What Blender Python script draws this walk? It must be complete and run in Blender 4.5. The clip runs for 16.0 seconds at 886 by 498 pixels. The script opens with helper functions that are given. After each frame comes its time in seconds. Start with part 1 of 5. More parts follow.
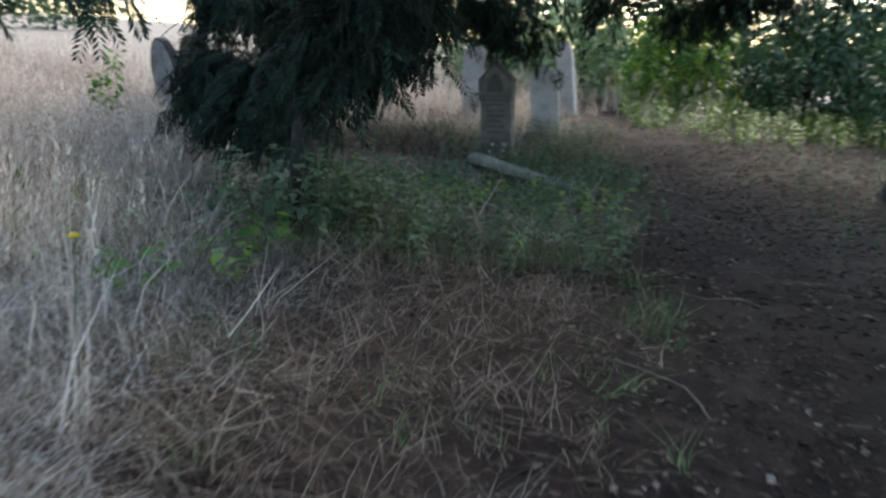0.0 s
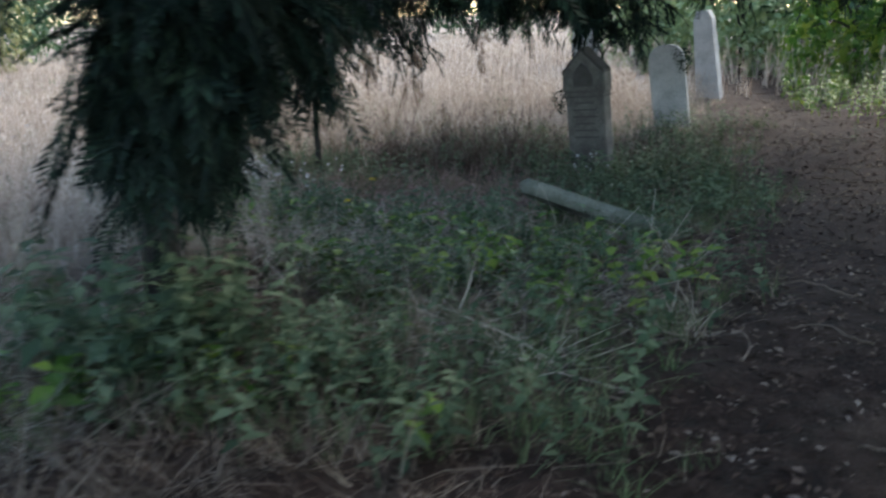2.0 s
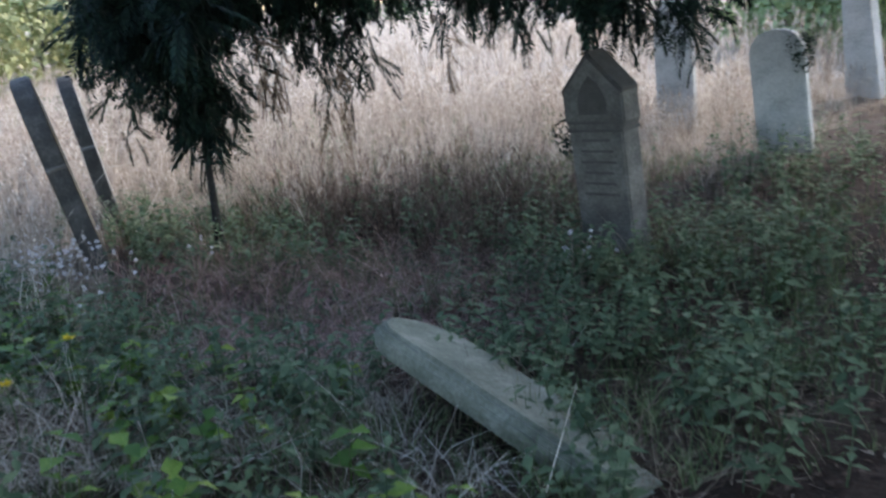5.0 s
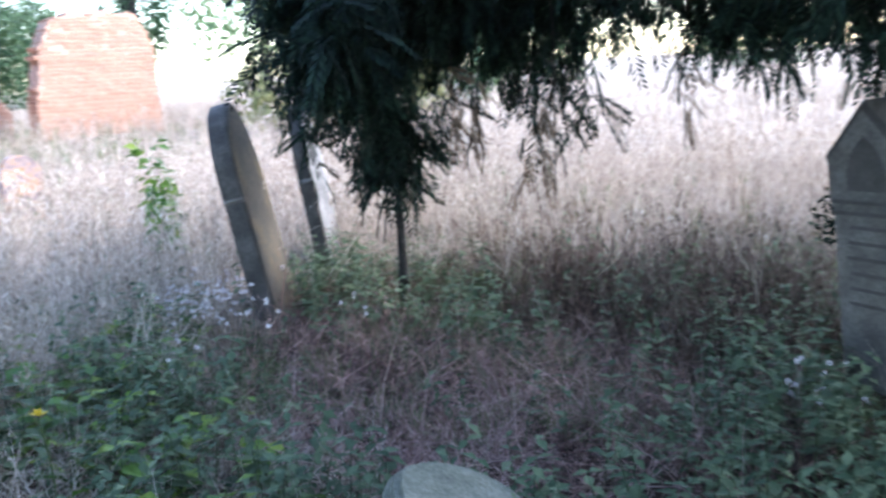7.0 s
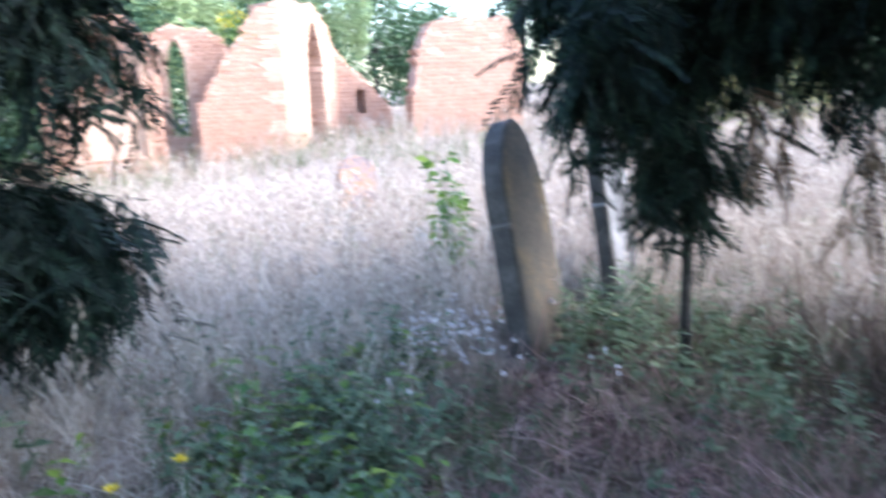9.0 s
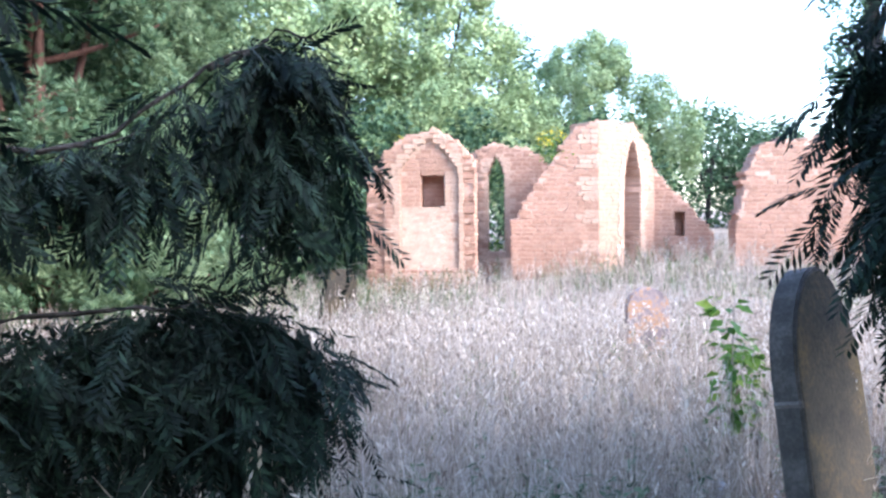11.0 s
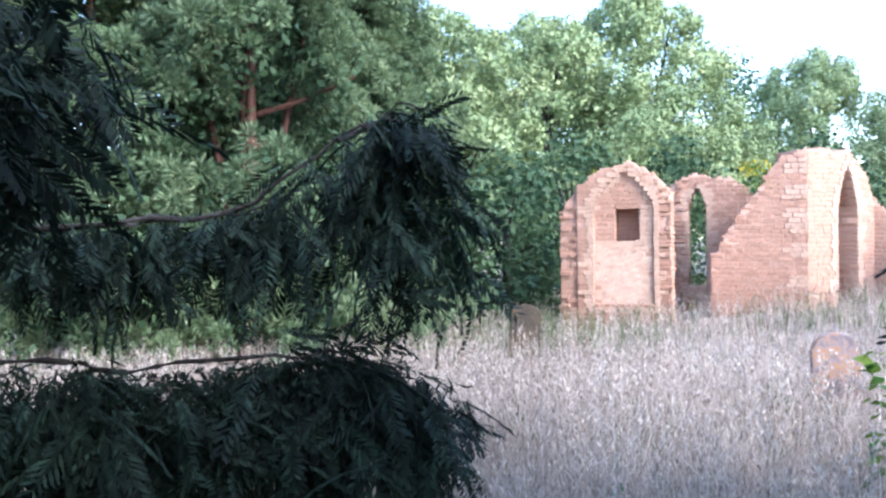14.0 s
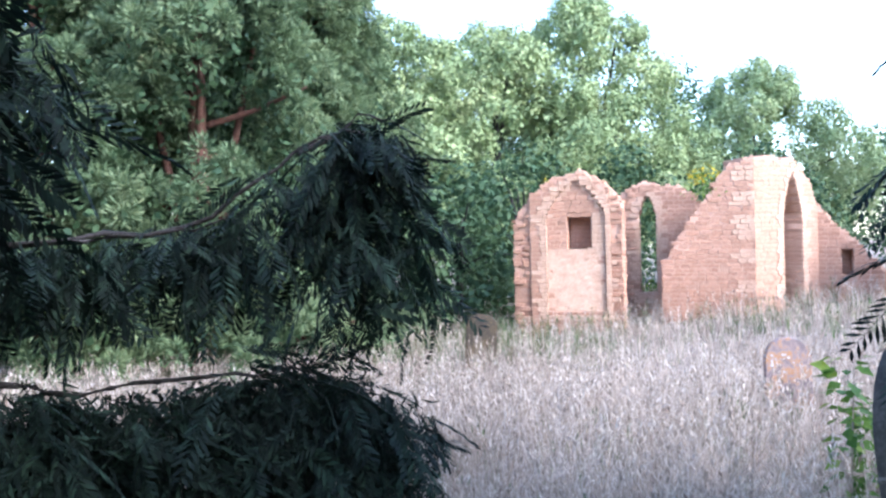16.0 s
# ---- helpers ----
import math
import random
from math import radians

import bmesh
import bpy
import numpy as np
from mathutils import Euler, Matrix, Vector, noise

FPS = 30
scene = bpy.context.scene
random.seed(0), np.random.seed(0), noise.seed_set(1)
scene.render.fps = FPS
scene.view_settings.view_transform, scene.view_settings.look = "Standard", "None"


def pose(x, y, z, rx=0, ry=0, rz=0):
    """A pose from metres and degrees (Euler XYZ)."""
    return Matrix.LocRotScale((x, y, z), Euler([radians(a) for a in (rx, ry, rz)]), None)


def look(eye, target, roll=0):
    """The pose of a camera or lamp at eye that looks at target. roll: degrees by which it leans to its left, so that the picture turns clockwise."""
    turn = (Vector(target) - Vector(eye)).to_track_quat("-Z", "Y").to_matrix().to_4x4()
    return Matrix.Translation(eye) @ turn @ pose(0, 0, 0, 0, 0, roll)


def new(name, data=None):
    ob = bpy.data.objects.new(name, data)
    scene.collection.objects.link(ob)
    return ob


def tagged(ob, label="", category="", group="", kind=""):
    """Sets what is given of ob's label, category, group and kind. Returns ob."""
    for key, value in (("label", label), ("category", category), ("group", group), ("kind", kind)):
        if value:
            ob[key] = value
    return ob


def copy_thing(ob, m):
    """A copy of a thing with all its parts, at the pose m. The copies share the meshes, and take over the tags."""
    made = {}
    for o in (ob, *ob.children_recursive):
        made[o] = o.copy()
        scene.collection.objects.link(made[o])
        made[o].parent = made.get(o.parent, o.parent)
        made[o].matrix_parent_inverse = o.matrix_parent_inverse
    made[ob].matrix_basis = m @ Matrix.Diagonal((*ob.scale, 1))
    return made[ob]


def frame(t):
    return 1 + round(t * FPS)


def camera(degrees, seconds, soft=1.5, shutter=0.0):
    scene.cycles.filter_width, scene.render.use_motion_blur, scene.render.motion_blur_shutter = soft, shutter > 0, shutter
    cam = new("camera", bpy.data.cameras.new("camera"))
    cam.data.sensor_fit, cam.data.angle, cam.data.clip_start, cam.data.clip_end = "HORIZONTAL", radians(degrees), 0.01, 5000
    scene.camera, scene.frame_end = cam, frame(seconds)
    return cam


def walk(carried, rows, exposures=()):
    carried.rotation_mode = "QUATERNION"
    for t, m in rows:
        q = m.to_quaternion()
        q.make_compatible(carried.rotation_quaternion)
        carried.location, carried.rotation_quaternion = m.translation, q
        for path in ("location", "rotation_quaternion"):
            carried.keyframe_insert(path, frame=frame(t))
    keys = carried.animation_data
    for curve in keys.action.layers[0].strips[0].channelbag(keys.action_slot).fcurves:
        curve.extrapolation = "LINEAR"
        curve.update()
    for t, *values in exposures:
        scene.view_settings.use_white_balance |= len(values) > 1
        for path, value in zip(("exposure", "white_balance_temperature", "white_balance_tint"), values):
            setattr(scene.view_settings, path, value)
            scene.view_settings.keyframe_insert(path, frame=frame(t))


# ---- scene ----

PATH = [
    (0.0, (-0.004, 0.002, 1.349), 0.05, -13.51, 3.86),
    (0.5, (0.432, 0.791, 1.372), 6.49, -13.95, 0.98),
    (1.0, (0.665, 1.373, 1.457), 12.03, -14.64, -0.08),
    (1.5, (0.779, 1.928, 1.538), 14.32, -15.26, -0.27),
    (2.0, (1.159, 2.574, 1.489), 12.88, -15.11, -1.52),
    (2.5, (1.443, 3.252, 1.497), 12.96, -16.32, -0.56),
    (3.0, (1.684, 4.065, 1.484), 12.49, -17.29, -1.22),
    (3.5, (2.043, 4.829, 1.492), 14.25, -16.94, -1.69),
    (4.0, (2.073, 5.507, 1.483), 18.79, -17.34, -1.43),
    (4.2, (2.084, 5.762, 1.495), 20.02, -17.33, -2.25),
    (6.3, (2.198, 7.508, 1.537), 37.53, -12.84, -3.63),
    (6.5, (2.228, 7.721, 1.492), 39.66, -12.11, -3.02),
    (7.0, (2.294, 8.172, 1.371), 49.65, -11.82, -3.51),
    (7.5, (2.195, 8.534, 1.328), 55.80, -11.69, -3.42),
    (8.0, (2.172, 8.833, 1.324), 58.58, -11.75, -4.91),
    (8.5, (2.147, 9.041, 1.360), 63.73, -11.43, -4.00),
    (9.0, (2.020, 9.073, 1.443), 74.41, -10.59, -2.78),
    (9.5, (1.735, 9.113, 1.501), 82.84, -7.34, -2.42),
    (9.7, (1.668, 9.106, 1.489), 85.23, -5.83, -2.01),
    (11.8, (1.201, 9.882, 1.559), 100.73, -2.50, -0.47),
    (12.0, (1.199, 9.903, 1.572), 102.20, -2.35, -0.43),
    (12.5, (1.289, 9.961, 1.602), 104.76, -1.86, -0.47),
    (13.0, (1.344, 9.994, 1.642), 107.15, -1.45, -0.37),
    (13.5, (1.370, 10.020, 1.658), 108.99, -0.96, -0.57),
    (14.0, (1.404, 10.074, 1.648), 109.58, -0.50, -0.73),
    (14.5, (1.405, 10.060, 1.663), 108.67, -0.32, -0.50),
    (15.0, (1.405, 10.030, 1.662), 106.72, -0.14, -0.79),
    (15.5, (1.375, 10.003, 1.669), 106.06, -0.01, -1.14),
    (16.0, (1.368, 10.003, 1.666), 106.34, 0.04, -1.44),
]


def eye_pose(eye, yaw, pitch, roll):
    """The camera's pose: yaw to the left of +y, pitch up, roll as in look()."""
    y, p = radians(yaw), radians(pitch)
    way = Vector((-math.sin(y) * math.cos(p), math.cos(y) * math.cos(p), math.sin(p)))
    return look(eye, Vector(eye) + way, roll)


cam = camera(54.0, 16.0, soft=2.5, shutter=0.5)
walk(cam, [(t, eye_pose(e, a, b, c)) for t, e, a, b, c in PATH],
     exposures=[(0.0, 2.1, 6800, 4), (1.3, 2.3, 6800, 4), (2.5, 2.15, 6700, 5), (4.2, 2.25, 6600, 6), (6.3, 3.0, 6250, 9), (8.0, 3.2, 5900, 11), (9.7, 3.2, 5900, 11), (11.8, 2.55, 5800, 12), (16.0, 2.6, 5800, 12)])

# ---- light ----
SUN_AZ, SUN_EL = radians(66), radians(36)      # from +x towards +y, and above the horizon
world = bpy.data.worlds.new("sky")
scene.world = world
world.use_nodes = True
wn = world.node_tree
sky = wn.nodes.new("ShaderNodeTexSky")
sky.sky_type, sky.sun_disc = "NISHITA", False
sky.sun_elevation, sky.sun_rotation = SUN_EL, math.pi / 2 - SUN_AZ
sky.air_density, sky.dust_density, sky.ozone_density = 1.0, 1.2, 1.0
wn.links.new(sky.outputs[0], wn.nodes["Background"].inputs["Color"])
wn.nodes["Background"].inputs["Strength"].default_value = 0.15

sun_data = bpy.data.lights.new("sun", "SUN")
sun_data.energy, sun_data.angle, sun_data.color = 1.0, radians(20), (1.0, 0.92, 0.84)
sun = new("sun", sun_data)
sun_way = Vector((math.cos(SUN_AZ) * math.cos(SUN_EL), math.sin(SUN_AZ) * math.cos(SUN_EL), math.sin(SUN_EL)))
sun.matrix_world = look(sun_way * 80, (0, 0, 0))

# ---- materials ----
RNG = np.random.default_rng(7)


def material(name, ramp, scale=8.0, rough=0.85, bump=0.3, detail=8.0, fine=60.0, island=0.0, by_object=0.0, through_light=0.0, metal=0.0):
    """A rough surface: a colour ramp over coarse noise, finer grain on top, relief from both."""
    m = bpy.data.materials.new(name)
    m.use_nodes = True
    nt = m.node_tree
    n, link = nt.nodes, nt.links.new
    bsdf = n["Principled BSDF"]
    bsdf.inputs["Roughness"].default_value = rough
    bsdf.inputs["Metallic"].default_value = metal
    bsdf.inputs["Specular IOR Level"].default_value = 0.25
    tex = n.new("ShaderNodeTexCoord")
    a = n.new("ShaderNodeTexNoise")
    a.inputs["Scale"].default_value, a.inputs["Detail"].default_value, a.inputs["Roughness"].default_value = scale, detail, 0.6
    b = n.new("ShaderNodeTexNoise")
    b.inputs["Scale"].default_value, b.inputs["Detail"].default_value = fine, 4.0
    link(tex.outputs["Object"], a.inputs["Vector"])
    link(tex.outputs["Object"], b.inputs["Vector"])
    mixf = n.new("ShaderNodeMath")
    mixf.operation = "MULTIPLY_ADD"
    link(b.outputs["Fac"], mixf.inputs[0])
    mixf.inputs[1].default_value = 0.5
    half = n.new("ShaderNodeMath")
    half.operation = "MULTIPLY_ADD"
    link(a.outputs["Fac"], half.inputs[0])
    half.inputs[1].default_value, half.inputs[2].default_value = 1.0, -0.25
    link(half.outputs[0], mixf.inputs[2])
    value = mixf.outputs[0]
    for amount, kind in ((island, "geo"), (by_object, "ob")):
        if amount:
            src = n.new("ShaderNodeNewGeometry" if kind == "geo" else "ShaderNodeObjectInfo")
            rnd = src.outputs["Random Per Island" if kind == "geo" else "Random"]
            add = n.new("ShaderNodeMath")
            add.operation = "MULTIPLY_ADD"
            off = n.new("ShaderNodeMath")
            off.operation = "SUBTRACT"
            link(rnd, off.inputs[0])
            off.inputs[1].default_value = 0.5
            link(off.outputs[0], add.inputs[0])
            add.inputs[1].default_value = amount
            link(value, add.inputs[2])
            value = add.outputs[0]
    cr = n.new("ShaderNodeValToRGB")
    while len(cr.color_ramp.elements) < len(ramp):
        cr.color_ramp.elements.new(0.5)
    for e, (pos, col) in zip(cr.color_ramp.elements, ramp):
        e.position, e.color = pos, (*col, 1)
    link(value, cr.inputs["Fac"])
    link(cr.outputs["Color"], bsdf.inputs["Base Color"])
    if bump:
        bm_ = n.new("ShaderNodeBump")
        bm_.inputs["Strength"].default_value, bm_.inputs["Distance"].default_value = bump, 0.02
        link(value if not island else mixf.outputs[0], bm_.inputs["Height"])
        link(bm_.outputs["Normal"], bsdf.inputs["Normal"])
    if through_light:
        tr = n.new("ShaderNodeBsdfTranslucent")
        link(cr.outputs["Color"], tr.inputs["Color"])
        mx = n.new("ShaderNodeMixShader")
        mx.inputs[0].default_value = through_light
        link(bsdf.outputs[0], mx.inputs[1])
        link(tr.outputs[0], mx.inputs[2])
        link(mx.outputs[0], n["Material Output"].inputs["Surface"])
    return m


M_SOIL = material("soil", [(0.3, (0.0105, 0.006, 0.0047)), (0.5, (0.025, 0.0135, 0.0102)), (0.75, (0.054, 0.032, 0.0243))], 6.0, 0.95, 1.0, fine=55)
M_MOSSY = material("mossy_grey_stone", [(0.2, (0.07, 0.076, 0.06)), (0.5, (0.175, 0.18, 0.145)), (0.8, (0.33, 0.33, 0.285))], 5.0, 0.92, 0.5, fine=50)
M_DARK_STONE = material("dark_worn_stone", [(0.2, (0.035, 0.033, 0.032)), (0.5, (0.065, 0.06, 0.057)), (0.8, (0.13, 0.12, 0.112))], 6.0, 0.92, 0.5)

# darker grey stone, its colour standing in for shade in cuts and mouldings
M_SHADE_STONE = material("shaded_grey_stone", [(0.2, (0.06, 0.055, 0.052)), (0.8, (0.13, 0.12, 0.112))], 6.0, 0.92, 0.4)


def turf_over(mat):
    """Lets dry turf take over from bare soil where the meadow begins, with an uneven border."""
    nt = mat.node_tree
    n, link = nt.nodes, nt.links.new
    bsdf = n["Principled BSDF"]
    soil = bsdf.inputs["Base Color"].links[0].from_socket
    mask, grain, sums, ramp = n.new("ShaderNodeAttribute"), n.new("ShaderNodeTexNoise"), n.new("ShaderNodeMath"), n.new("ShaderNodeValToRGB")
    mask.attribute_name = "turf"
    grain.inputs["Scale"].default_value, grain.inputs["Detail"].default_value = 7.0, 8.0
    link(n["Texture Coordinate"].outputs["Object"], grain.inputs["Vector"])
    sums.operation = "MULTIPLY"
    link(mask.outputs["Fac"], sums.inputs[0])
    link(grain.outputs["Fac"], sums.inputs[1])
    ramp.color_ramp.elements[0].position, ramp.color_ramp.elements[1].position = 0.1, 0.6
    ramp.color_ramp.elements[0].color, ramp.color_ramp.elements[1].color = (0, 0, 0, 1), (1, 1, 1, 1)
    link(sums.outputs[0], ramp.inputs["Fac"])
    mix = n.new("ShaderNodeMix")
    mix.data_type = "RGBA"
    link(ramp.outputs["Color"], mix.inputs[0])
    link(soil, mix.inputs[6])
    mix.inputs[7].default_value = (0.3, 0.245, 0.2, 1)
    link(mix.outputs[2], bsdf.inputs["Base Color"])


turf_over(M_SOIL)
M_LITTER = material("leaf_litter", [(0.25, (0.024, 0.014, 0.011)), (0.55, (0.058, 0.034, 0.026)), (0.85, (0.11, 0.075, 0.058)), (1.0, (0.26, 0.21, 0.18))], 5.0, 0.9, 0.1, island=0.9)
M_STRAW = material("dry_grass", [(0.2, (0.21, 0.16, 0.128)), (0.5, (0.43, 0.36, 0.305)), (0.85, (0.64, 0.565, 0.5))], 0.7, 0.8, 0.0, island=0.7, through_light=0.35)
M_BLEACHED = material("bleached_straw", [(0.2, (0.29, 0.235, 0.19)), (0.5, (0.54, 0.465, 0.405)), (0.85, (0.74, 0.68, 0.615))], 0.9, 0.8, 0.0, island=0.7, through_light=0.35)
M_TAN = material("brown_straw", [(0.2, (0.06, 0.04, 0.0296)), (0.5, (0.16, 0.1136, 0.0864)), (0.85, (0.352, 0.28, 0.224))], 1.2, 0.85, 0.0, island=0.8, through_light=0.2)
M_BRUSH = material("dead_stems", [(0.2, (0.035, 0.024, 0.021)), (0.5, (0.1, 0.07, 0.058)), (0.85, (0.24, 0.185, 0.155))], 1.5, 0.9, 0.0, island=0.8, through_light=0.15)
M_THATCH = material("dead_thatch", [(0.2, (0.125, 0.07316, 0.06875)), (0.5, (0.3375, 0.2124, 0.1938)), (0.85, (0.5875, 0.4248, 0.4))], 1.5, 0.9, 0.0, island=0.8, through_light=0.2)
M_GREEN_GRASS = material("green_grass", [(0.2, (0.05, 0.08, 0.035)), (0.55, (0.11, 0.16, 0.07)), (0.85, (0.24, 0.27, 0.15))], 1.5, 0.7, 0.0, island=0.7, through_light=0.3)
M_NETTLE = material("weed_leaf", [(0.2, (0.043, 0.072, 0.04)), (0.55, (0.095, 0.142, 0.08)), (0.85, (0.175, 0.22, 0.128))], 2.0, 0.75, 0.2, island=0.7, through_light=0.3)
M_BRIGHT_LEAF = material("bright_leaf", [(0.2, (0.05, 0.12, 0.02)), (0.55, (0.12, 0.22, 0.035)), (0.85, (0.26, 0.34, 0.06))], 2.0, 0.5, 0.2, island=0.7, through_light=0.35)
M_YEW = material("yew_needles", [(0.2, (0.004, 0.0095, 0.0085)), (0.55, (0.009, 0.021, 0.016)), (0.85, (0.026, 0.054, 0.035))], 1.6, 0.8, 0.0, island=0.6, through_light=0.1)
M_YEW_DRY = material("dry_needles", [(0.2, (0.07, 0.045, 0.03)), (0.8, (0.2, 0.14, 0.1))], 2.0, 0.8, 0.0, island=0.6)
M_BARK = material("bark", [(0.25, (0.012, 0.011, 0.011)), (0.55, (0.034, 0.031, 0.031)), (0.8, (0.09, 0.085, 0.088))], 9.0, 0.9, 0.9, fine=70)
M_RED_BARK = material("red_bark", [(0.25, (0.04, 0.018, 0.014)), (0.6, (0.11, 0.055, 0.042)), (0.85, (0.2, 0.12, 0.095))], 7.0, 0.9, 0.9, fine=60)
M_LIME = material("broad_leaf", [(0.2, (0.1051, 0.1641, 0.0754)), (0.5, (0.2496, 0.3282, 0.1577)), (0.85, (0.4335, 0.4923, 0.2742))], 0.35, 0.6, 0.0, island=0.3, through_light=0.25)
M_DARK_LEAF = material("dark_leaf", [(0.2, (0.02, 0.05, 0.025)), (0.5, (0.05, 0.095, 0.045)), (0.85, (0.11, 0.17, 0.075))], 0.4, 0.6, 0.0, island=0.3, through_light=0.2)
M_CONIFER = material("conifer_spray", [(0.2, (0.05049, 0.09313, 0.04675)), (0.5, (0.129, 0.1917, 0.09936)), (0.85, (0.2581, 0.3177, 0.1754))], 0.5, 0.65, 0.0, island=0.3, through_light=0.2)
M_OLIVE = material("olive_leaf", [(0.2, (0.1, 0.12, 0.045)), (0.5, (0.2, 0.21, 0.09)), (0.85, (0.33, 0.32, 0.16))], 0.5, 0.6, 0.0, island=0.6, through_light=0.25)
M_STONE = material("weathered_sandstone", [(0.2, (0.075, 0.068, 0.064)), (0.5, (0.15, 0.137, 0.128)), (0.8, (0.27, 0.25, 0.235))], 4.5, 0.92, 0.5, fine=50)
M_PALE_STONE = material("pale_limestone", [(0.2, (0.26, 0.26, 0.27)), (0.5, (0.45, 0.45, 0.46)), (0.8, (0.62, 0.62, 0.62))], 4.0, 0.9, 0.4, fine=45)
M_WORN_STONE = material("half_bleached_stone", [(0.25, (0.07, 0.07, 0.073)), (0.5, (0.16, 0.16, 0.168)), (0.75, (0.36, 0.365, 0.385))], 2.6, 0.92, 0.5, fine=45)
M_BROWN_STONE = material("ochre_stained_sandstone", [(0.25, (0.035, 0.031, 0.029)), (0.5, (0.075, 0.062, 0.048)), (0.75, (0.165, 0.118, 0.058))], 2.2, 0.92, 0.5, fine=45)
M_LICHEN = material("lichen_stone", [(0.35, (0.2, 0.165, 0.175)), (0.5, (0.33, 0.26, 0.255)), (0.57, (0.45, 0.235, 0.11)), (0.63, (0.36, 0.3, 0.29)), (0.7, (0.66, 0.64, 0.66))], 6.5, 0.9, 0.5, fine=25)
M_RUIN = material("red_sandstone_block", [(0.1, (0.27, 0.145, 0.1)), (0.5, (0.43, 0.25, 0.18)), (0.9, (0.56, 0.36, 0.275))], 3.0, 0.95, 0.35, fine=30, by_object=0.13)
M_MORTAR = material("rubble_core", [(0.2, (0.28, 0.16, 0.115)), (0.5, (0.42, 0.26, 0.195)), (0.85, (0.52, 0.36, 0.28))], 2.5, 0.95, 0.9, fine=25)
M_PLASTER = material("pale_dressed_stone", [(0.2, (0.38, 0.235, 0.17)), (0.5, (0.53, 0.355, 0.265)), (0.85, (0.64, 0.47, 0.37))], 3.0, 0.95, 0.4, fine=30, by_object=0.14)
M_YELLOW = material("yellow_petals", [(0.2, (0.55, 0.4, 0.02)), (0.8, (0.85, 0.66, 0.06))], 8.0, 0.6, 0.0, island=0.4, through_light=0.3)
M_WHITE_PETAL = material("white_petals", [(0.2, (0.55, 0.5, 0.55)), (0.8, (0.82, 0.8, 0.84))], 8.0, 0.6, 0.0, island=0.4, through_light=0.2)
M_TWIG = material("brown_twig", [(0.2, (0.06, 0.042, 0.034)), (0.8, (0.22, 0.17, 0.14))], 12.0, 0.85, 0.4)
M_STALK = material("dry_stalk", [(0.2, (0.2, 0.15, 0.12)), (0.8, (0.48, 0.4, 0.35))], 12.0, 0.8, 0.3)


# ---- mesh helpers ----
def array_mesh(name, verts, faces, mat, smooth=False):
    """A mesh from arrays of corners and of equal-sided faces."""
    verts, faces = np.asarray(verts, np.float32), np.asarray(faces, np.int32)
    me = bpy.data.meshes.new(name)
    sides = faces.shape[1]
    me.vertices.add(len(verts))
    me.vertices.foreach_set("co", verts.ravel())
    me.loops.add(faces.size)
    me.loops.foreach_set("vertex_index", faces.ravel())
    me.polygons.add(len(faces))
    me.polygons.foreach_set("loop_start", np.arange(0, faces.size, sides, dtype=np.int32))
    me.materials.append(mat)
    me.update(calc_edges=True)
    if smooth:
        me.shade_smooth()
    return me


def rotations(yaw, tilt, lean_way):
    """Turns about z by yaw, then a tilt towards the compass way lean_way."""
    n = len(yaw)
    c, s = np.cos(yaw), np.sin(yaw)
    rz = np.zeros((n, 3, 3))
    rz[:, 0, 0], rz[:, 0, 1], rz[:, 1, 0], rz[:, 1, 1], rz[:, 2, 2] = c, -s, s, c, 1
    ax, ay = -np.sin(lean_way), np.cos(lean_way)
    ct, st = np.cos(tilt), np.sin(tilt)
    k = np.zeros((n, 3, 3))
    k[:, 0, 2], k[:, 1, 2], k[:, 2, 0], k[:, 2, 1] = ay, -ax, -ay, ax
    r = np.eye(3) + st[:, None, None] * k + (1 - ct)[:, None, None] * (k @ k)
    return r @ rz


def along(directions, spin):
    """Turns that lay the template's +x along each direction, spun about it."""
    d = directions / np.linalg.norm(directions, axis=1, keepdims=True)
    up = np.tile((0.0, 0.0, 1.0), (len(d), 1))
    up[np.abs(d[:, 2]) > 0.95] = (1.0, 0.0, 0.0)
    y = np.cross(up, d)
    y /= np.linalg.norm(y, axis=1, keepdims=True)
    z = np.cross(d, y)
    c, s = np.cos(spin)[:, None], np.sin(spin)[:, None]
    return np.stack([d, c * y + s * z, c * z - s * y], axis=2)


def facing(normals, spin):
    """Turns that lay the template flat, its +z along each normal, spun about it."""
    m = along(normals, spin)
    return np.stack([m[:, :, 1], m[:, :, 2], m[:, :, 0]], axis=2)


class Bunch:
    """Gathers copies of small leaf and blade shapes into one mesh."""

    def __init__(self):
        self.verts, self.faces, self.count = [], [], 0

    def add(self, shape, turns, places, scale):
        v, f = shape
        n = len(places)
        if n == 0:
            return
        out = np.einsum("nij,vj->nvi", turns, v) * np.asarray(scale).reshape(-1, 1, 1) + np.asarray(places)[:, None, :]
        self.verts.append(out.reshape(-1, 3))
        self.faces.append((f[None] + (np.arange(n) * len(v))[:, None, None] + self.count).reshape(-1, 4))
        self.count += n * len(v)

    def mesh(self, name, mat):
        return array_mesh(name, np.concatenate(self.verts), np.concatenate(self.faces), mat)


def join_shapes(shapes):
    vs, fs, n = [], [], 0
    for v, f in shapes:
        vs.append(np.asarray(v, float))
        fs.append(np.asarray(f) + n)
        n += len(v)
    return np.concatenate(vs), np.concatenate(fs)


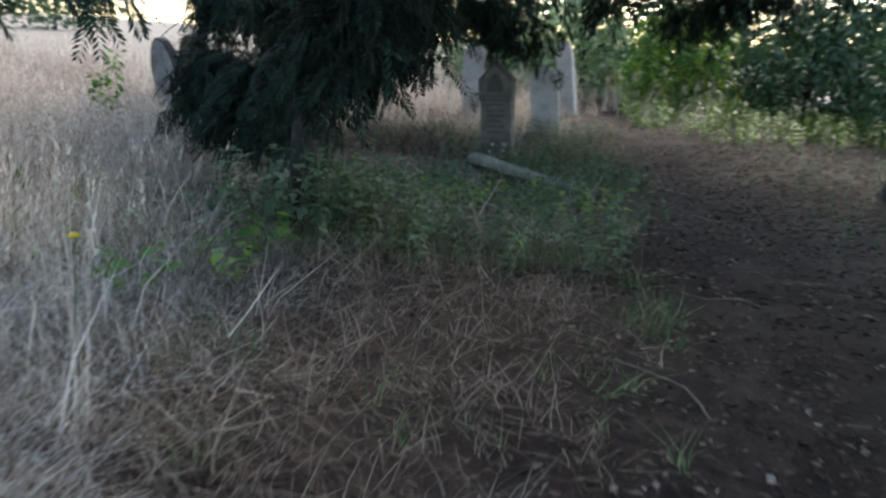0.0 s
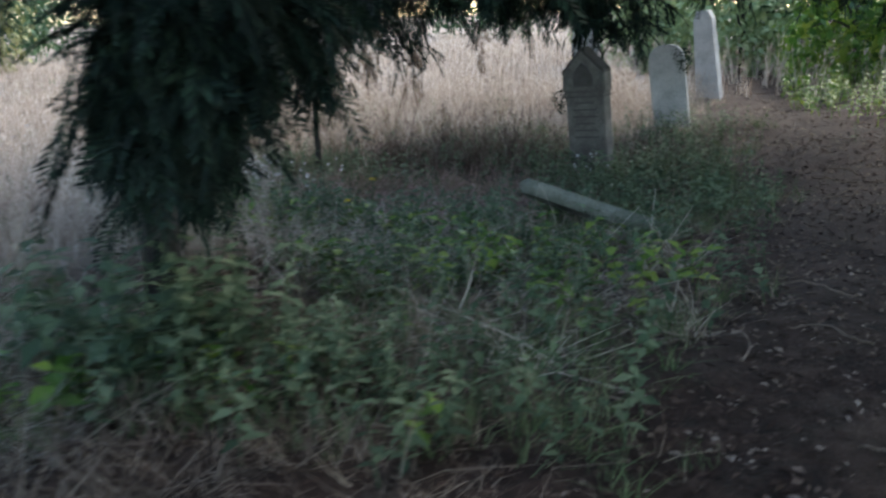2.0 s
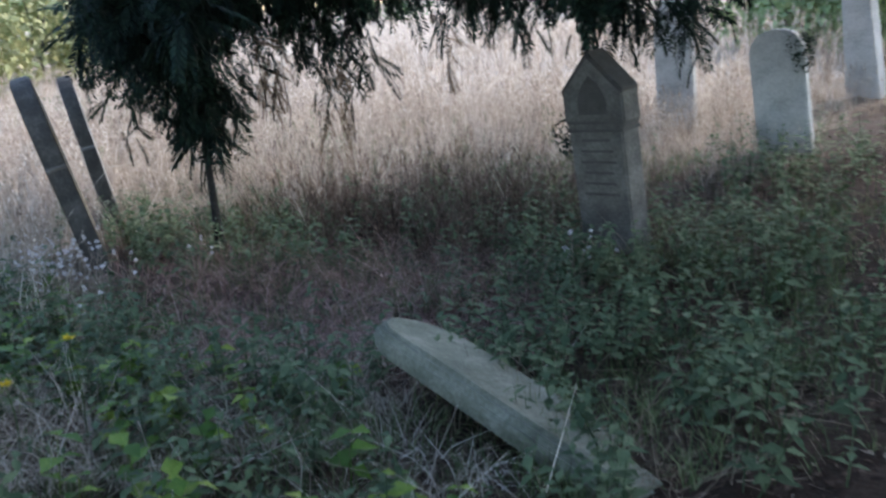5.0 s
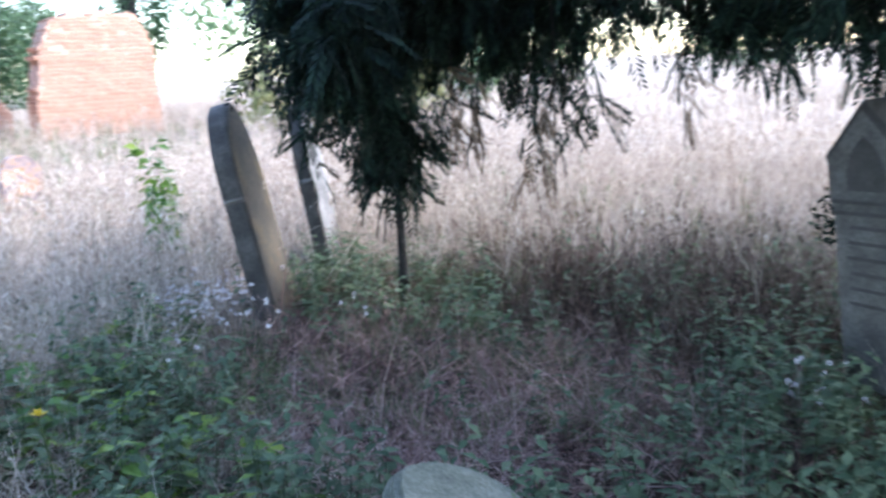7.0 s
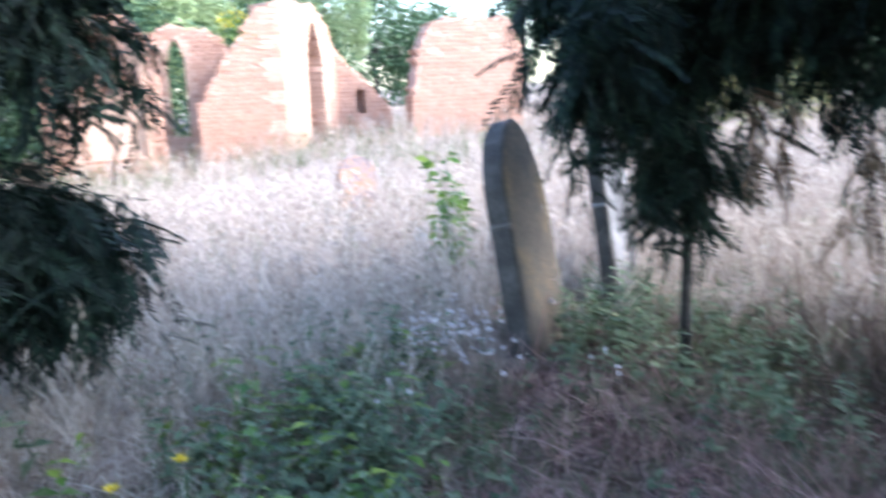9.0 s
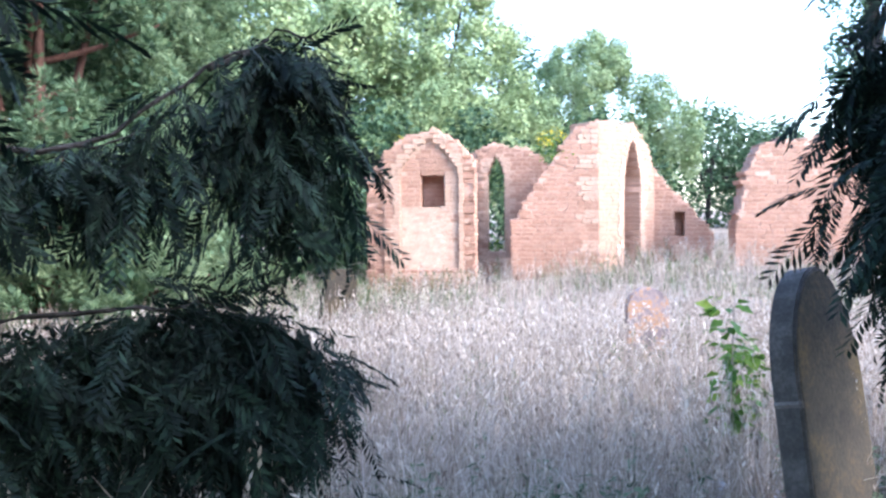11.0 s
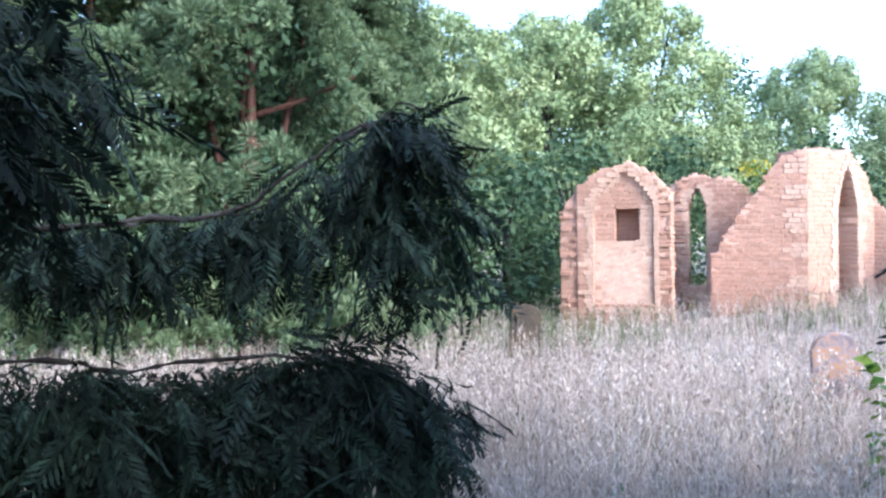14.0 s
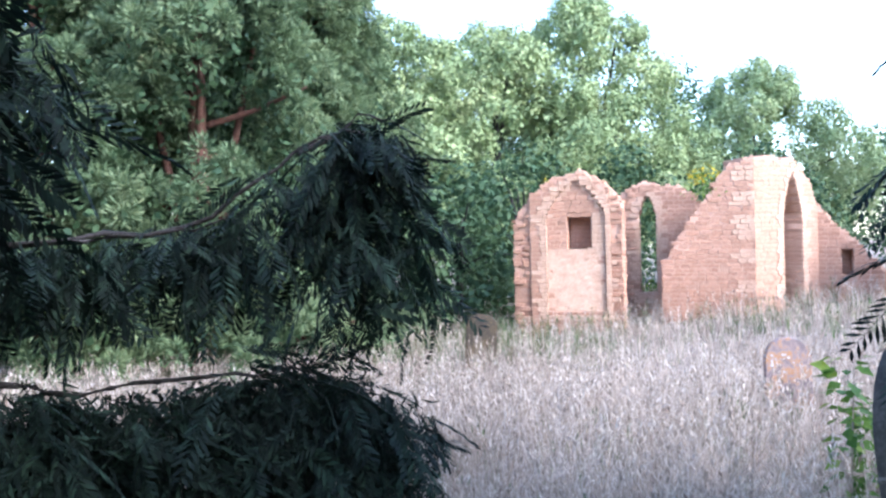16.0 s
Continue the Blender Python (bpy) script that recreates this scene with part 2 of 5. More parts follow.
def blade(height, width, bend, way, twist=0.0, parts=3, start=(0, 0, 0)):
    """One grass blade: a tapering strip that bends over."""
    u = np.linspace(0, 1, parts + 1)
    out = bend * u**2
    z = height * (u - 0.35 * bend / max(height, 0.01) * u**2 * 0.6)
    cx, cy = math.cos(way), math.sin(way)
    mid = np.stack([cx * out, cy * out, z], 1) + np.asarray(start)
    w = width * (1 - 0.85 * u)
    side = np.array([-math.sin(way + twist), math.cos(way + twist), 0])
    v = np.stack([mid - side * w[:, None] / 2, mid + side * w[:, None] / 2], 1).reshape(-1, 3)
    f = np.array([[2 * i, 2 * i + 1, 2 * i + 3, 2 * i + 2] for i in range(parts)])
    return v, f


def seed_head(base, height, size, way):
    """A loose plume of small bracts on a thin stalk."""
    pieces = []
    for i in range(5):
        h = height * (0.74 + 0.26 * i / 5)
        a = way + i * 2.4
        r = size * (1 - i / 7)
        p = np.array([base[0], base[1], h])
        q = p + np.array([math.cos(a) * r, math.sin(a) * r, r * 1.9])
        s = np.array([-math.sin(a), math.cos(a), 0]) * r * 0.32
        m = (p + q) / 2
        pieces.append((np.array([p, m - s, q, m + s]), np.array([[0, 1, 2, 3]])))
    return join_shapes(pieces)


def tuft(rng, blades, height, width, bend, heads=0):
    pieces = []
    for i in range(blades):
        a, h = rng.uniform(0, 6.28), height * rng.uniform(0.55, 1.0)
        st = (rng.normal(0, 0.03), rng.normal(0, 0.03), -0.03)
        pieces.append(blade(h, width * rng.uniform(0.7, 1.3), bend * rng.uniform(0.3, 1.3), a, rng.uniform(-1, 1), 2, st))
    for i in range(heads):
        x, y = rng.normal(0, 0.05, 2)
        h = height * rng.uniform(0.95, 1.3)
        pieces.append(blade(h, width * 0.55, 0.02, 0, 0.5, 1, (x, y, 0)))
        pieces.append(seed_head((x, y), h, 0.03, rng.uniform(0, 6)))
    return join_shapes(pieces)


def leaf(length, width, droop=0.2, fold=0.25):
    """A pointed leaf along +x, folded along its rib and drooping."""
    xs = np.array([0, 0.42, 1.0]) * length
    ws = np.array([0.06, 0.5, 0.03]) * width
    zs = -droop * length * (xs / length) ** 2
    rib = np.stack([xs, 0 * xs, zs], 1)
    lf = np.stack([xs, ws, zs + fold * ws], 1)
    rt = np.stack([xs, -ws, zs + fold * ws], 1)
    v = np.concatenate([rib, lf, rt])
    f = [[i, i + 1, 4 + i, 3 + i] for i in range(2)] + [[i, 6 + i, 7 + i, i + 1] for i in range(2)]
    return v, np.array(f)


def place_shape(shape, yaw=0.0, pitch=0.0, at=(0, 0, 0), size=1.0):
    v, f = shape
    c, s, cp, sp = math.cos(yaw), math.sin(yaw), math.cos(pitch), math.sin(pitch)
    m = np.array([[c, -s, 0], [s, c, 0], [0, 0, 1]]) @ np.array([[cp, 0, -sp], [0, 1, 0], [sp, 0, cp]])
    return v @ m.T * size + np.asarray(at), f


def weed(rng, height, leaf_len, leaf_wid, pairs):
    """An upright weed: a stem with opposite pairs of leaves."""
    pieces = [blade(height, 0.008, height * 0.08, 0.4, 0, 3), blade(height, 0.008, height * 0.08, 0.4, 1.5, 3)]
    for i in range(pairs):
        h = height * (0.2 + 0.8 * (i + 0.5) / pairs)
        for k in (0, math.pi):
            size = rng.uniform(0.6, 1.1) * (1.1 - 0.5 * i / pairs)
            pieces.append(place_shape(leaf(leaf_len, leaf_wid), i * 1.57 + k + rng.normal(0, 0.3), rng.uniform(-0.3, 0.45),
                                      (0.02 * i / pairs, 0, h), size))
    return join_shapes(pieces)


def frond(rng, length=0.24, needles=13, needle=0.062, width=0.0115):
    """A flat feathery spray along +x: two close ranks of slender leaflets that shorten to the tip and droop."""
    pieces = []
    xs = np.linspace(0.06, 1, needles) * length
    stem_z = lambda x: -0.3 * length * (x / length) ** 2
    mid = length * 0.55
    pieces.append((np.array([[0, -0.002, 0], [0, 0.002, 0], [mid, 0.0015, stem_z(mid)], [mid, -0.0015, stem_z(mid)]]), np.array([[0, 1, 2, 3]])))
    pieces.append((np.array([[mid, -0.0015, stem_z(mid)], [mid, 0.0015, stem_z(mid)], [length, 0.0, stem_z(length)], [length, -0.001, stem_z(length)]]), np.array([[0, 1, 2, 3]])))
    for i, x in enumerate(xs):
        size = needle * (0.45 + 0.75 * math.sin(0.35 + 2.6 * i / needles)) * rng.uniform(0.75, 1.2)
        for s in (-1, 1):
            p = np.array([x, 0, stem_z(x)])
            q = p + np.array([0.75 * size, s * size * rng.uniform(0.6, 0.85), -rng.uniform(0.2, 0.5) * size])
            m = p * 0.45 + q * 0.55
            w = np.array([width / 2, -s * width / 2, 0.1 * width])
            pieces.append((np.array([p, m + w, q, m - w]), np.array([[0, 1, 2, 3]])))
    return join_shapes(pieces)


def part(name, mesh, parent, label=""):
    ob = new(name, mesh)
    ob.parent = parent
    return tagged(ob, label)


def tube(name, points, radii, mat, sides=8):
    """A tapering round limb through points."""
    pts = [Vector(p) for p in points]
    bm = bmesh.new()
    rings = []
    for i, p in enumerate(pts):
        d = (pts[min(i + 1, len(pts) - 1)] - pts[max(i - 1, 0)]).normalized()
        u = d.orthogonal().normalized()
        w = d.cross(u)
        rings.append([bm.verts.new(p + (u * math.cos(a) + w * math.sin(a)) * radii[i]) for a in [2 * math.pi * k / sides for k in range(sides)]])
    for a, b in zip(rings, rings[1:]):
        # join the nearest corners so that the limb does not twist
        k0 = min(range(sides), key=lambda k: (a[0].co - b[k].co).length)
        for k in range(sides):
            bm.faces.new((a[k], a[(k + 1) % sides], b[(k0 + k + 1) % sides], b[(k0 + k) % sides]))
    bm.faces.new(rings[0][::-1])
    bm.faces.new(rings[-1])
    bmesh.ops.recalc_face_normals(bm, faces=bm.faces[:])
    me = bpy.data.meshes.new(name)
    bm.to_mesh(me)
    bm.free()
    me.materials.append(mat)
    me.shade_smooth()
    return me


def bent(points, steps=6, wobble=0.0, rng=RNG):
    """Points of a smooth line through the given ones."""
    pts = [Vector(p) for p in points]
    out = []
    for i in range(len(pts) - 1):
        p0, p1, p2, p3 = pts[max(i - 1, 0)], pts[i], pts[i + 1], pts[min(i + 2, len(pts) - 1)]
        for k in range(steps):
            t = k / steps
            q = 0.5 * ((2 * p1) + (p2 - p0) * t + (2 * p0 - 5 * p1 + 4 * p2 - p3) * t * t + (3 * p1 - p0 - 3 * p2 + p3) * t**3)
            out.append(q + Vector(rng.normal(0, wobble, 3)) if wobble else q)
    return out + [pts[-1]]


# ---- ground ----
def ground_z(x, y):
    """Height of the ground: a shallow hollow between the graves, a slow rise to the ruins."""
    x, y = np.asarray(x, float), np.asarray(y, float)
    z = -0.34 * np.exp(-((x + 0.3) ** 2 + (y - 11.2) ** 2) / (2 * 2.7**2))
    z = z + 0.02 * np.sin(1.7 * x + 0.6 * y) + 0.02 * np.sin(2.3 * y - 0.9 * x) + 0.012 * np.sin(5.1 * x + 1.3) * np.sin(4.3 * y)
    return z + np.clip(-0.3 + 0.09 * (y - 6.5), -0.45, 0.3) * np.clip((-x - 6) / 10, 0, 1)


def path_edge(y):
    """Where the bare walked strip begins, in x."""
    y = np.asarray(y, float)
    return np.where(y < 9.5, 0.05 + 0.215 * y, 2.1 + 0.1 * (y - 9.5)) + 0.15 * np.sin(1.9 * y) + 0.1 * np.sin(4.7 * y + 1)


def meadow(x, y):
    """1 in the dry meadow, 0 among the graves and on the path."""
    west = np.clip((-1.9 + 1.0 * np.exp(-((y - 8.5) / 1.0) ** 2) - 1.3 * np.exp(-((y - 11.8) / 0.9) ** 2) - x + 0.10 * (y - 9)) / 1.2, 0, 1)
    north = np.clip((y - 13.0 - 0.25 * x) / 3.0, 0, 1) * np.clip((path_edge(y) - 0.4 - x) / 0.8, 0, 1)
    near_left = np.clip((-0.9 - x - 0.12 * (y - 2)) / 1.2, 0, 1) * (y < 6)
    return np.clip(np.maximum(np.maximum(west, north), near_left), 0, 1)


def build_ground():
    near = np.concatenate([np.arange(-24, -6, 0.5), np.arange(-6, 6, 0.15), np.arange(6, 14, 0.5)])
    xs = np.concatenate([[-900, -300, -120, -60, -40, -30], near, [16, 20, 30, 60, 120, 300, 900]])
    ys = np.concatenate([[-900, -300, -100, -40, -20, -10, -5], np.arange(-3, 18, 0.15), np.arange(18, 30, 0.5), [35, 45, 60, 120, 300, 900]])
    gx, gy = np.meshgrid(xs, ys, indexing="ij")
    gz = ground_z(gx, gy) + RNG.normal(0, 0.011, gx.shape)
    v = np.stack([gx, gy, gz], -1).reshape(-1, 3)
    a = np.arange(len(xs) * len(ys)).reshape(len(xs), len(ys))
    f = np.stack([a[:-1, :-1], a[1:, :-1], a[1:, 1:], a[:-1, 1:]], -1).reshape(-1, 4)
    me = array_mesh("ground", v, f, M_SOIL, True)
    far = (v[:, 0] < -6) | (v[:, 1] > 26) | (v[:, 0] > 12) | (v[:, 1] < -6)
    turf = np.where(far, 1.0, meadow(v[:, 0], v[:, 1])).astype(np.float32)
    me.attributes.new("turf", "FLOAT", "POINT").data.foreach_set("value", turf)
    return tagged(new("ground", me), "bare brown earth under grass and leaf litter", "ground", kind="structure")


build_ground()


# ---- ruined chapel ----
def box_mesh(name, mat, rng, rough):
    """A unit block with knocked corners, centred."""
    bm = bmesh.new()
    bmesh.ops.create_cube(bm, size=1.0)
    bmesh.ops.bevel(bm, geom=bm.edges[:], offset=0.05, segments=1, affect="EDGES")
    for v in bm.verts:
        v.co += Vector((rng.normal(0, rough), rng.normal(0, rough * 0.25), rng.normal(0, rough)))
    me = bpy.data.meshes.new(name)
    bm.to_mesh(me)
    bm.free()
    me.materials.append(mat)
    return me


RUIN_BLOCKS = [box_mesh("block", M_RUIN, np.random.default_rng(20 + i), 0.022) for i in range(8)]
PALE_BLOCKS = [box_mesh("block", M_PLASTER, np.random.default_rng(40 + i), 0.02) for i in range(5)]


def boxes_mesh(name, boxes, mat):
    """One mesh of upright boxes, each (x0, x1, y0, y1, z0, z1)."""
    v, f = [], []
    corner = np.array([[0, 0, 0], [1, 0, 0], [1, 1, 0], [0, 1, 0], [0, 0, 1], [1, 0, 1], [1, 1, 1], [0, 1, 1]])
    side = np.array([[0, 3, 2, 1], [4, 5, 6, 7], [0, 1, 5, 4], [1, 2, 6, 5], [2, 3, 7, 6], [3, 0, 4, 7]])
    for i, (x0, x1, y0, y1, z0, z1) in enumerate(boxes):
        v.append(np.array([x0, y0, z0]) + corner * np.array([x1 - x0, y1 - y0, z1 - z0]))
        f.append(side + 8 * i)
    return array_mesh(name, np.concatenate(v), np.concatenate(f), mat)


def pointed(u, z, left, right, foot, spring, apex):
    """Whether (u, z) lies inside a pointed or round-headed opening."""
    if not (left < u < right and z > foot):
        return False
    if z < spring:
        return True
    k = abs(u - (left + right) / 2) / ((right - left) / 2)
    return z < spring + (apex - spring) * (1 - k**1.7)


def ruin_wall(label, m, length, top, thick, kind_at, seed, course=0.095, pale_at=None, mean=0.2, skip_at=None, rough_at=None):
    """A wall along local +x, its face on local y = 0, depth towards +y. top: height by x. kind_at(u, z): None for a hole, else the set-back of the face."""
    rng = np.random.default_rng(seed)
    wall = tagged(new("ruined_wall"), label, "ruined wall", group="walls of the ruined chapel")
    wall.matrix_world = m
    cells = []
    step = 0.05
    for u in np.arange(0, length - 0.01, step):
        h = float(np.interp(u + step / 2, *top)) + 0.03 * math.sin(9 * u + seed) + 0.02 * math.sin(23 * u)
        z, run = -0.6, None
        while z < h:
            back = kind_at(u + step / 2, z + step / 2)
            if back is not None:
                if run and abs(run[2] - back) < 1e-6:
                    run[1] = z + step
                else:
                    if run:
                        cells.append((u, u + step, run[2] + 0.007, thick - 0.02, run[0], run[1]))
                    run = [z, z + step, back]
            elif run:
                cells.append((u, u + step, run[2] + 0.007, thick - 0.02, run[0], run[1]))
                run = None
            z += step
        if run:
            cells.append((u, u + step, run[2] + 0.007, thick - 0.02, run[0], run[1]))
    part("rubble_core", boxes_mesh("rubble_core", cells, M_MORTAR), wall)
    z = -0.35
    while z < max(top[1]):
        ch = course * rng.uniform(0.8, 1.2)
        u = rng.uniform(-0.12, 0.0)
        while u < length:
            w = mean * rng.uniform(0.55, 1.5)
            u0, u1, hh = max(u, -0.02), min(u + w, length + 0.02), ch
            back = kind_at(u0 + 0.012, z + ch / 2)
            end = u0 + 0.012
            while end < u1 and kind_at(end, z + ch / 2) == back:
                end += 0.01
            u1 = min(u1, end)
            w = max(u1 - u, 0.012)
            cu, cz = (u0 + u1) / 2, z + ch / 2
            crest = float(np.interp(cu, *top)) + rng.uniform(-0.05, 0.02)
            if back is not None and u1 > u0 + 0.02 and z + 0.03 < crest and not (skip_at is not None and skip_at(cu, cz)):
                hh = min(ch, crest - z)
                cz = z + hh / 2
                pale = pale_at is not None and pale_at(cu, cz)
                blocks = PALE_BLOCKS if pale else RUIN_BLOCKS
                ob = part("block", blocks[rng.integers(len(blocks))], wall)
                deep = thick - back + rng.uniform(-0.01, 0.03)
                proud = rng.normal(0, 0.003) - (0.012 if pale else 0.0)
                wild = 1.0
                if rough_at is not None and rough_at(cu, cz):
                    wild, proud = 5.0, rng.uniform(-0.05, 0.02)
                ob.matrix_local = Matrix.LocRotScale(Vector((cu, back + deep / 2 + proud, cz)),
                                                     Euler((wild * rng.normal(0, 0.004), wild * rng.normal(0, 0.012), wild * rng.normal(0, 0.005))),
                                                     Vector((max(0.02, u1 - u0 - 0.006), deep, max(0.02, hh - 0.006) * (1.0 if wild == 1.0 else rng.uniform(0.75, 0.95)))))
            u += w
        z += ch
    return wall


def gable_niche(u, z):
    if 1.15 < u < 1.66 and 1.62 < z < 2.29:
        return 0.5
    if pointed(u, z, 0.72, 1.95, 0.3, 2.35, 3.02):
        return 0.05
    return 0.05 if u < 0.36 or u > 2.06 else 0.0


def gable_pale(u, z):
    inner = pointed(u, z, 0.78, 1.9, 0.2, 2.3, 2.92)
    outer = pointed(u, z, 0.5, 2.15, 0.1, 2.4, 3.2)
    return (outer and not inner) or (1.66 < u < 1.95 and 1.5 < z < 2.4) or (1.0 < u < 1.8 and 0.9 < z < 1.62)


W1 = ruin_wall("ruined pink sandstone gable with a blind arch and small window", pose(-17, 6.2, 0, 0, 0, 90), 2.3,
               ([0, 0.15, 0.35, 0.65, 1.0, 1.4, 1.8, 2.1, 2.3], [2.0, 2.45, 2.7, 2.95, 3.15, 3.22, 3.08, 2.8, 2.45]), 0.75, gable_niche, 1, pale_at=gable_pale,
               skip_at=lambda u, z: 0.82 < u < 1.86 and 0.25 < z < 1.6 and not (1.66 < u < 1.75),
               rough_at=lambda u, z: u < 0.36 or u > 2.06)
bm = bmesh.new()
bmesh.ops.create_grid(bm, x_segments=16, y_segments=22, size=0.5)
for v in bm.verts:
    v.co = Vector((0.735 + (v.co.x + 0.5) * 1.2, 0.046 + RNG.normal(0, 0.004), 0.2 + (v.co.y + 0.5) * 1.41))
panel = bmesh.ops.extrude_face_region(bm, geom=bm.faces[:])
bmesh.ops.translate(bm, verts=[g for g in panel["geom"] if isinstance(g, bmesh.types.BMVert)], vec=(0, 0.06, 0))
bmesh.ops.recalc_face_normals(bm, faces=bm.faces[:])
infill = bpy.data.meshes.new("infill_panel")
bm.to_mesh(infill)
bm.free()
infill.materials.append(M_PLASTER)
part("infill_panel", infill, W1, "smooth pale stone infill under the window")
W2 = ruin_wall("ragged sandstone wall with a tall narrow open slit", pose(-20, 8.15, 0, 0, 0, 90), 2.1,
               ([0, 0.15, 0.5, 0.9, 1.4, 1.75, 1.95, 2.1], [2.6, 2.95, 3.12, 3.1, 3.02, 2.88, 2.55, 1.9]), 0.7,
               lambda u, z: None if pointed(u, z, 0.5, 0.9, 0.5, 2.35, 2.85) else 0.0, 2,
               pale_at=lambda u, z: pointed(u, z, 0.32, 1.1, 0.3, 2.4, 3.0), rough_at=lambda u, z: u < 0.45)
W3 = ruin_wall("broken sandstone gable sloping down on one side", pose(-18, 9.25, 0, 0, 0, 90), 1.9,
               ([0, 0.25, 0.8, 1.2, 1.45, 1.9], [1.1, 1.6, 2.42, 3.0, 3.32, 3.46]), 0.8, lambda u, z: 0.0, 3, course=0.1, mean=0.2,
               pale_at=lambda u, z: 1.5 < u < 1.9 and (1.75 < z < 2.2 or int(z / 0.3) % 2 == 0))
W4 = ruin_wall("sandstone chancel wall with a tall pointed arch", pose(-18.02, 11.17, 0, 0, 0, 135), 1.95,
               ([0, 0.5, 0.9, 1.2, 1.5, 1.8, 1.95], [3.46, 3.44, 3.42, 3.4, 3.2, 2.8, 2.3]), 0.85,
               lambda u, z: None if pointed(u, z, 0.86, 1.44, 0.1, 2.2, 3.1) else 0.0, 4,
               pale_at=lambda u, z: pointed(u, z, 0.66, 1.66, 0.0, 2.3, 3.35))
W5 = ruin_wall("low broken sandstone wall with a small window", pose(-19.6, 12.2, 0, 0, 0, 90), 1.75,
               ([0, 0.2, 0.5, 0.9, 1.3, 1.75], [2.6, 2.65, 2.3, 1.85, 1.45, 0.9]), 0.6,
               lambda u, z: 0.4 if 0.85 < u < 1.1 and 0.85 < z < 1.45 else 0.0, 5)
W6 = ruin_wall("flat-topped block of ruined sandstone wall", pose(-18, 14.1, 0, 0, 0, 90), 2.75,
               ([0, 0.2, 0.5, 0.9, 1.8, 2.4, 2.75], [1.0, 2.2, 2.9, 2.95, 3.02, 2.95, 2.3]), 0.7, lambda u, z: 0.0, 6)


# ---- gravestones ----
def slab_mesh(name, outline, thick, mat, bevel=0.012, seed=0):
    """A stone slab: an outline in x, z, given depth along y, with worn edges."""
    bm = bmesh.new()
    front = [bm.verts.new((x, -thick / 2, z)) for x, z in outline]
    face = bm.faces.new(front)
    ext = bmesh.ops.extrude_face_region(bm, geom=[face])
    bmesh.ops.translate(bm, verts=[g for g in ext["geom"] if isinstance(g, bmesh.types.BMVert)], vec=(0, thick, 0))
    bmesh.ops.recalc_face_normals(bm, faces=bm.faces[:])
    rim = [e for e in bm.edges if abs(e.verts[0].co.y - e.verts[1].co.y) < 1e-5]
    bmesh.ops.bevel(bm, geom=rim, offset=bevel, segments=2, affect="EDGES")
    me = bpy.data.meshes.new(name)
    bm.to_mesh(me)
    bm.free()
    me.materials.append(mat)
    return me


def arch_outline(w, foot, spring, apex, steps=12, power=2.0, waist=1.0):
    """A slab outline with a curved head; below the spring it may be narrower."""
    h = w / 2
    pts = [(-h * waist, foot), (h * waist, foot)]
    if waist < 1:
        pts += [(h * waist, spring - 0.12), (h, spring - 0.08)]
    for i in range(steps + 1):
        a = math.pi * i / steps
        c, s = math.cos(a), math.sin(a)
        pts.append((h * math.copysign(abs(c) ** (2 / power), c), spring + (apex - spring) * s ** (2 / power)))
    if waist < 1:
        pts += [(-h, spring - 0.08), (-h * waist, spring - 0.12)]
    return pts


def headstone(label, m, outline, thick, mat, lines=(), band=None, bead=None, edge_mat=None, band_mat=None):
    """A headstone: body, dark strips for the shade in cut lines on its face, a moulded band and an edge bead where it
    has them.
    """
    stone = tagged(new("headstone"), label, "headstone", group="old headstones")
    stone.matrix_world = m
    part("body", slab_mesh("body", outline, thick, mat), stone)
    for z, w in lines:
        part("inscription_line", slab_mesh("inscription_line", [(-w / 2, z - 0.009), (w / 2, z - 0.009), (w / 2, z + 0.009), (-w / 2, z + 0.009)],
                                           thick + 0.003, M_SHADE_STONE, 0.001), stone)
    if band:
        z, w, h = band
        part("moulded_band", slab_mesh("moulded_band", [(-w / 2, z), (w / 2, z), (w / 2 + 0.012, z + h / 2), (w / 2, z + h), (-w / 2, z + h), (-w / 2 - 0.012, z + h / 2)],
                                       thick * 0.96, band_mat or mat, 0.008), stone)
    if bead:
        part("edge_moulding", slab_mesh("edge_moulding", bead, thick * (0.94 if edge_mat else 0.42), edge_mat or mat, 0.01), stone)
    return stone


GABLE = [(-0.225, -0.35), (0.225, -0.35), (0.225, 0.9), (0.25, 0.95), (0.25, 1.17), (0.17, 1.24), (0.0, 1.41), (-0.17, 1.24), (-0.25, 1.17), (-0.25, 0.95), (-0.225, 0.9)]
gabled = headstone("grey gabled headstone with worn cut lettering", pose(0.68, 12.33, -0.3, 3, -4, -23), GABLE, 0.19, M_STONE,
          lines=[(0.45 + 0.075 * i, 0.3 - 0.03 * (i % 3)) for i in range(6)])
# coping, flat niche plate and neck bands carry their shade in the colour
part("coping", slab_mesh("coping", [(-0.255, 1.165), (-0.247, 1.13), (-0.165, 1.2), (0.0, 1.365), (0.165, 1.2), (0.247, 1.13), (0.255, 1.165), (0.17, 1.25), (0.0, 1.42), (-0.17, 1.25)], 0.2, M_SHADE_STONE, 0.01), gabled, "dark overhanging moulded coping")
part("niche_panel", slab_mesh("niche_panel", [(-0.12, 1.0), (0.12, 1.0), (0.12, 1.1), (0.07, 1.2), (0.0, 1.26), (-0.07, 1.2), (-0.12, 1.1)], 0.197, M_SHADE_STONE, 0.002), gabled)
for neck_z in (0.88, 0.935):
    part("neck_band", slab_mesh("neck_band", [(-0.235, neck_z), (0.235, neck_z), (0.235, neck_z + 0.022), (-0.235, neck_z + 0.022)], 0.2, M_SHADE_STONE, 0.005), gabled)
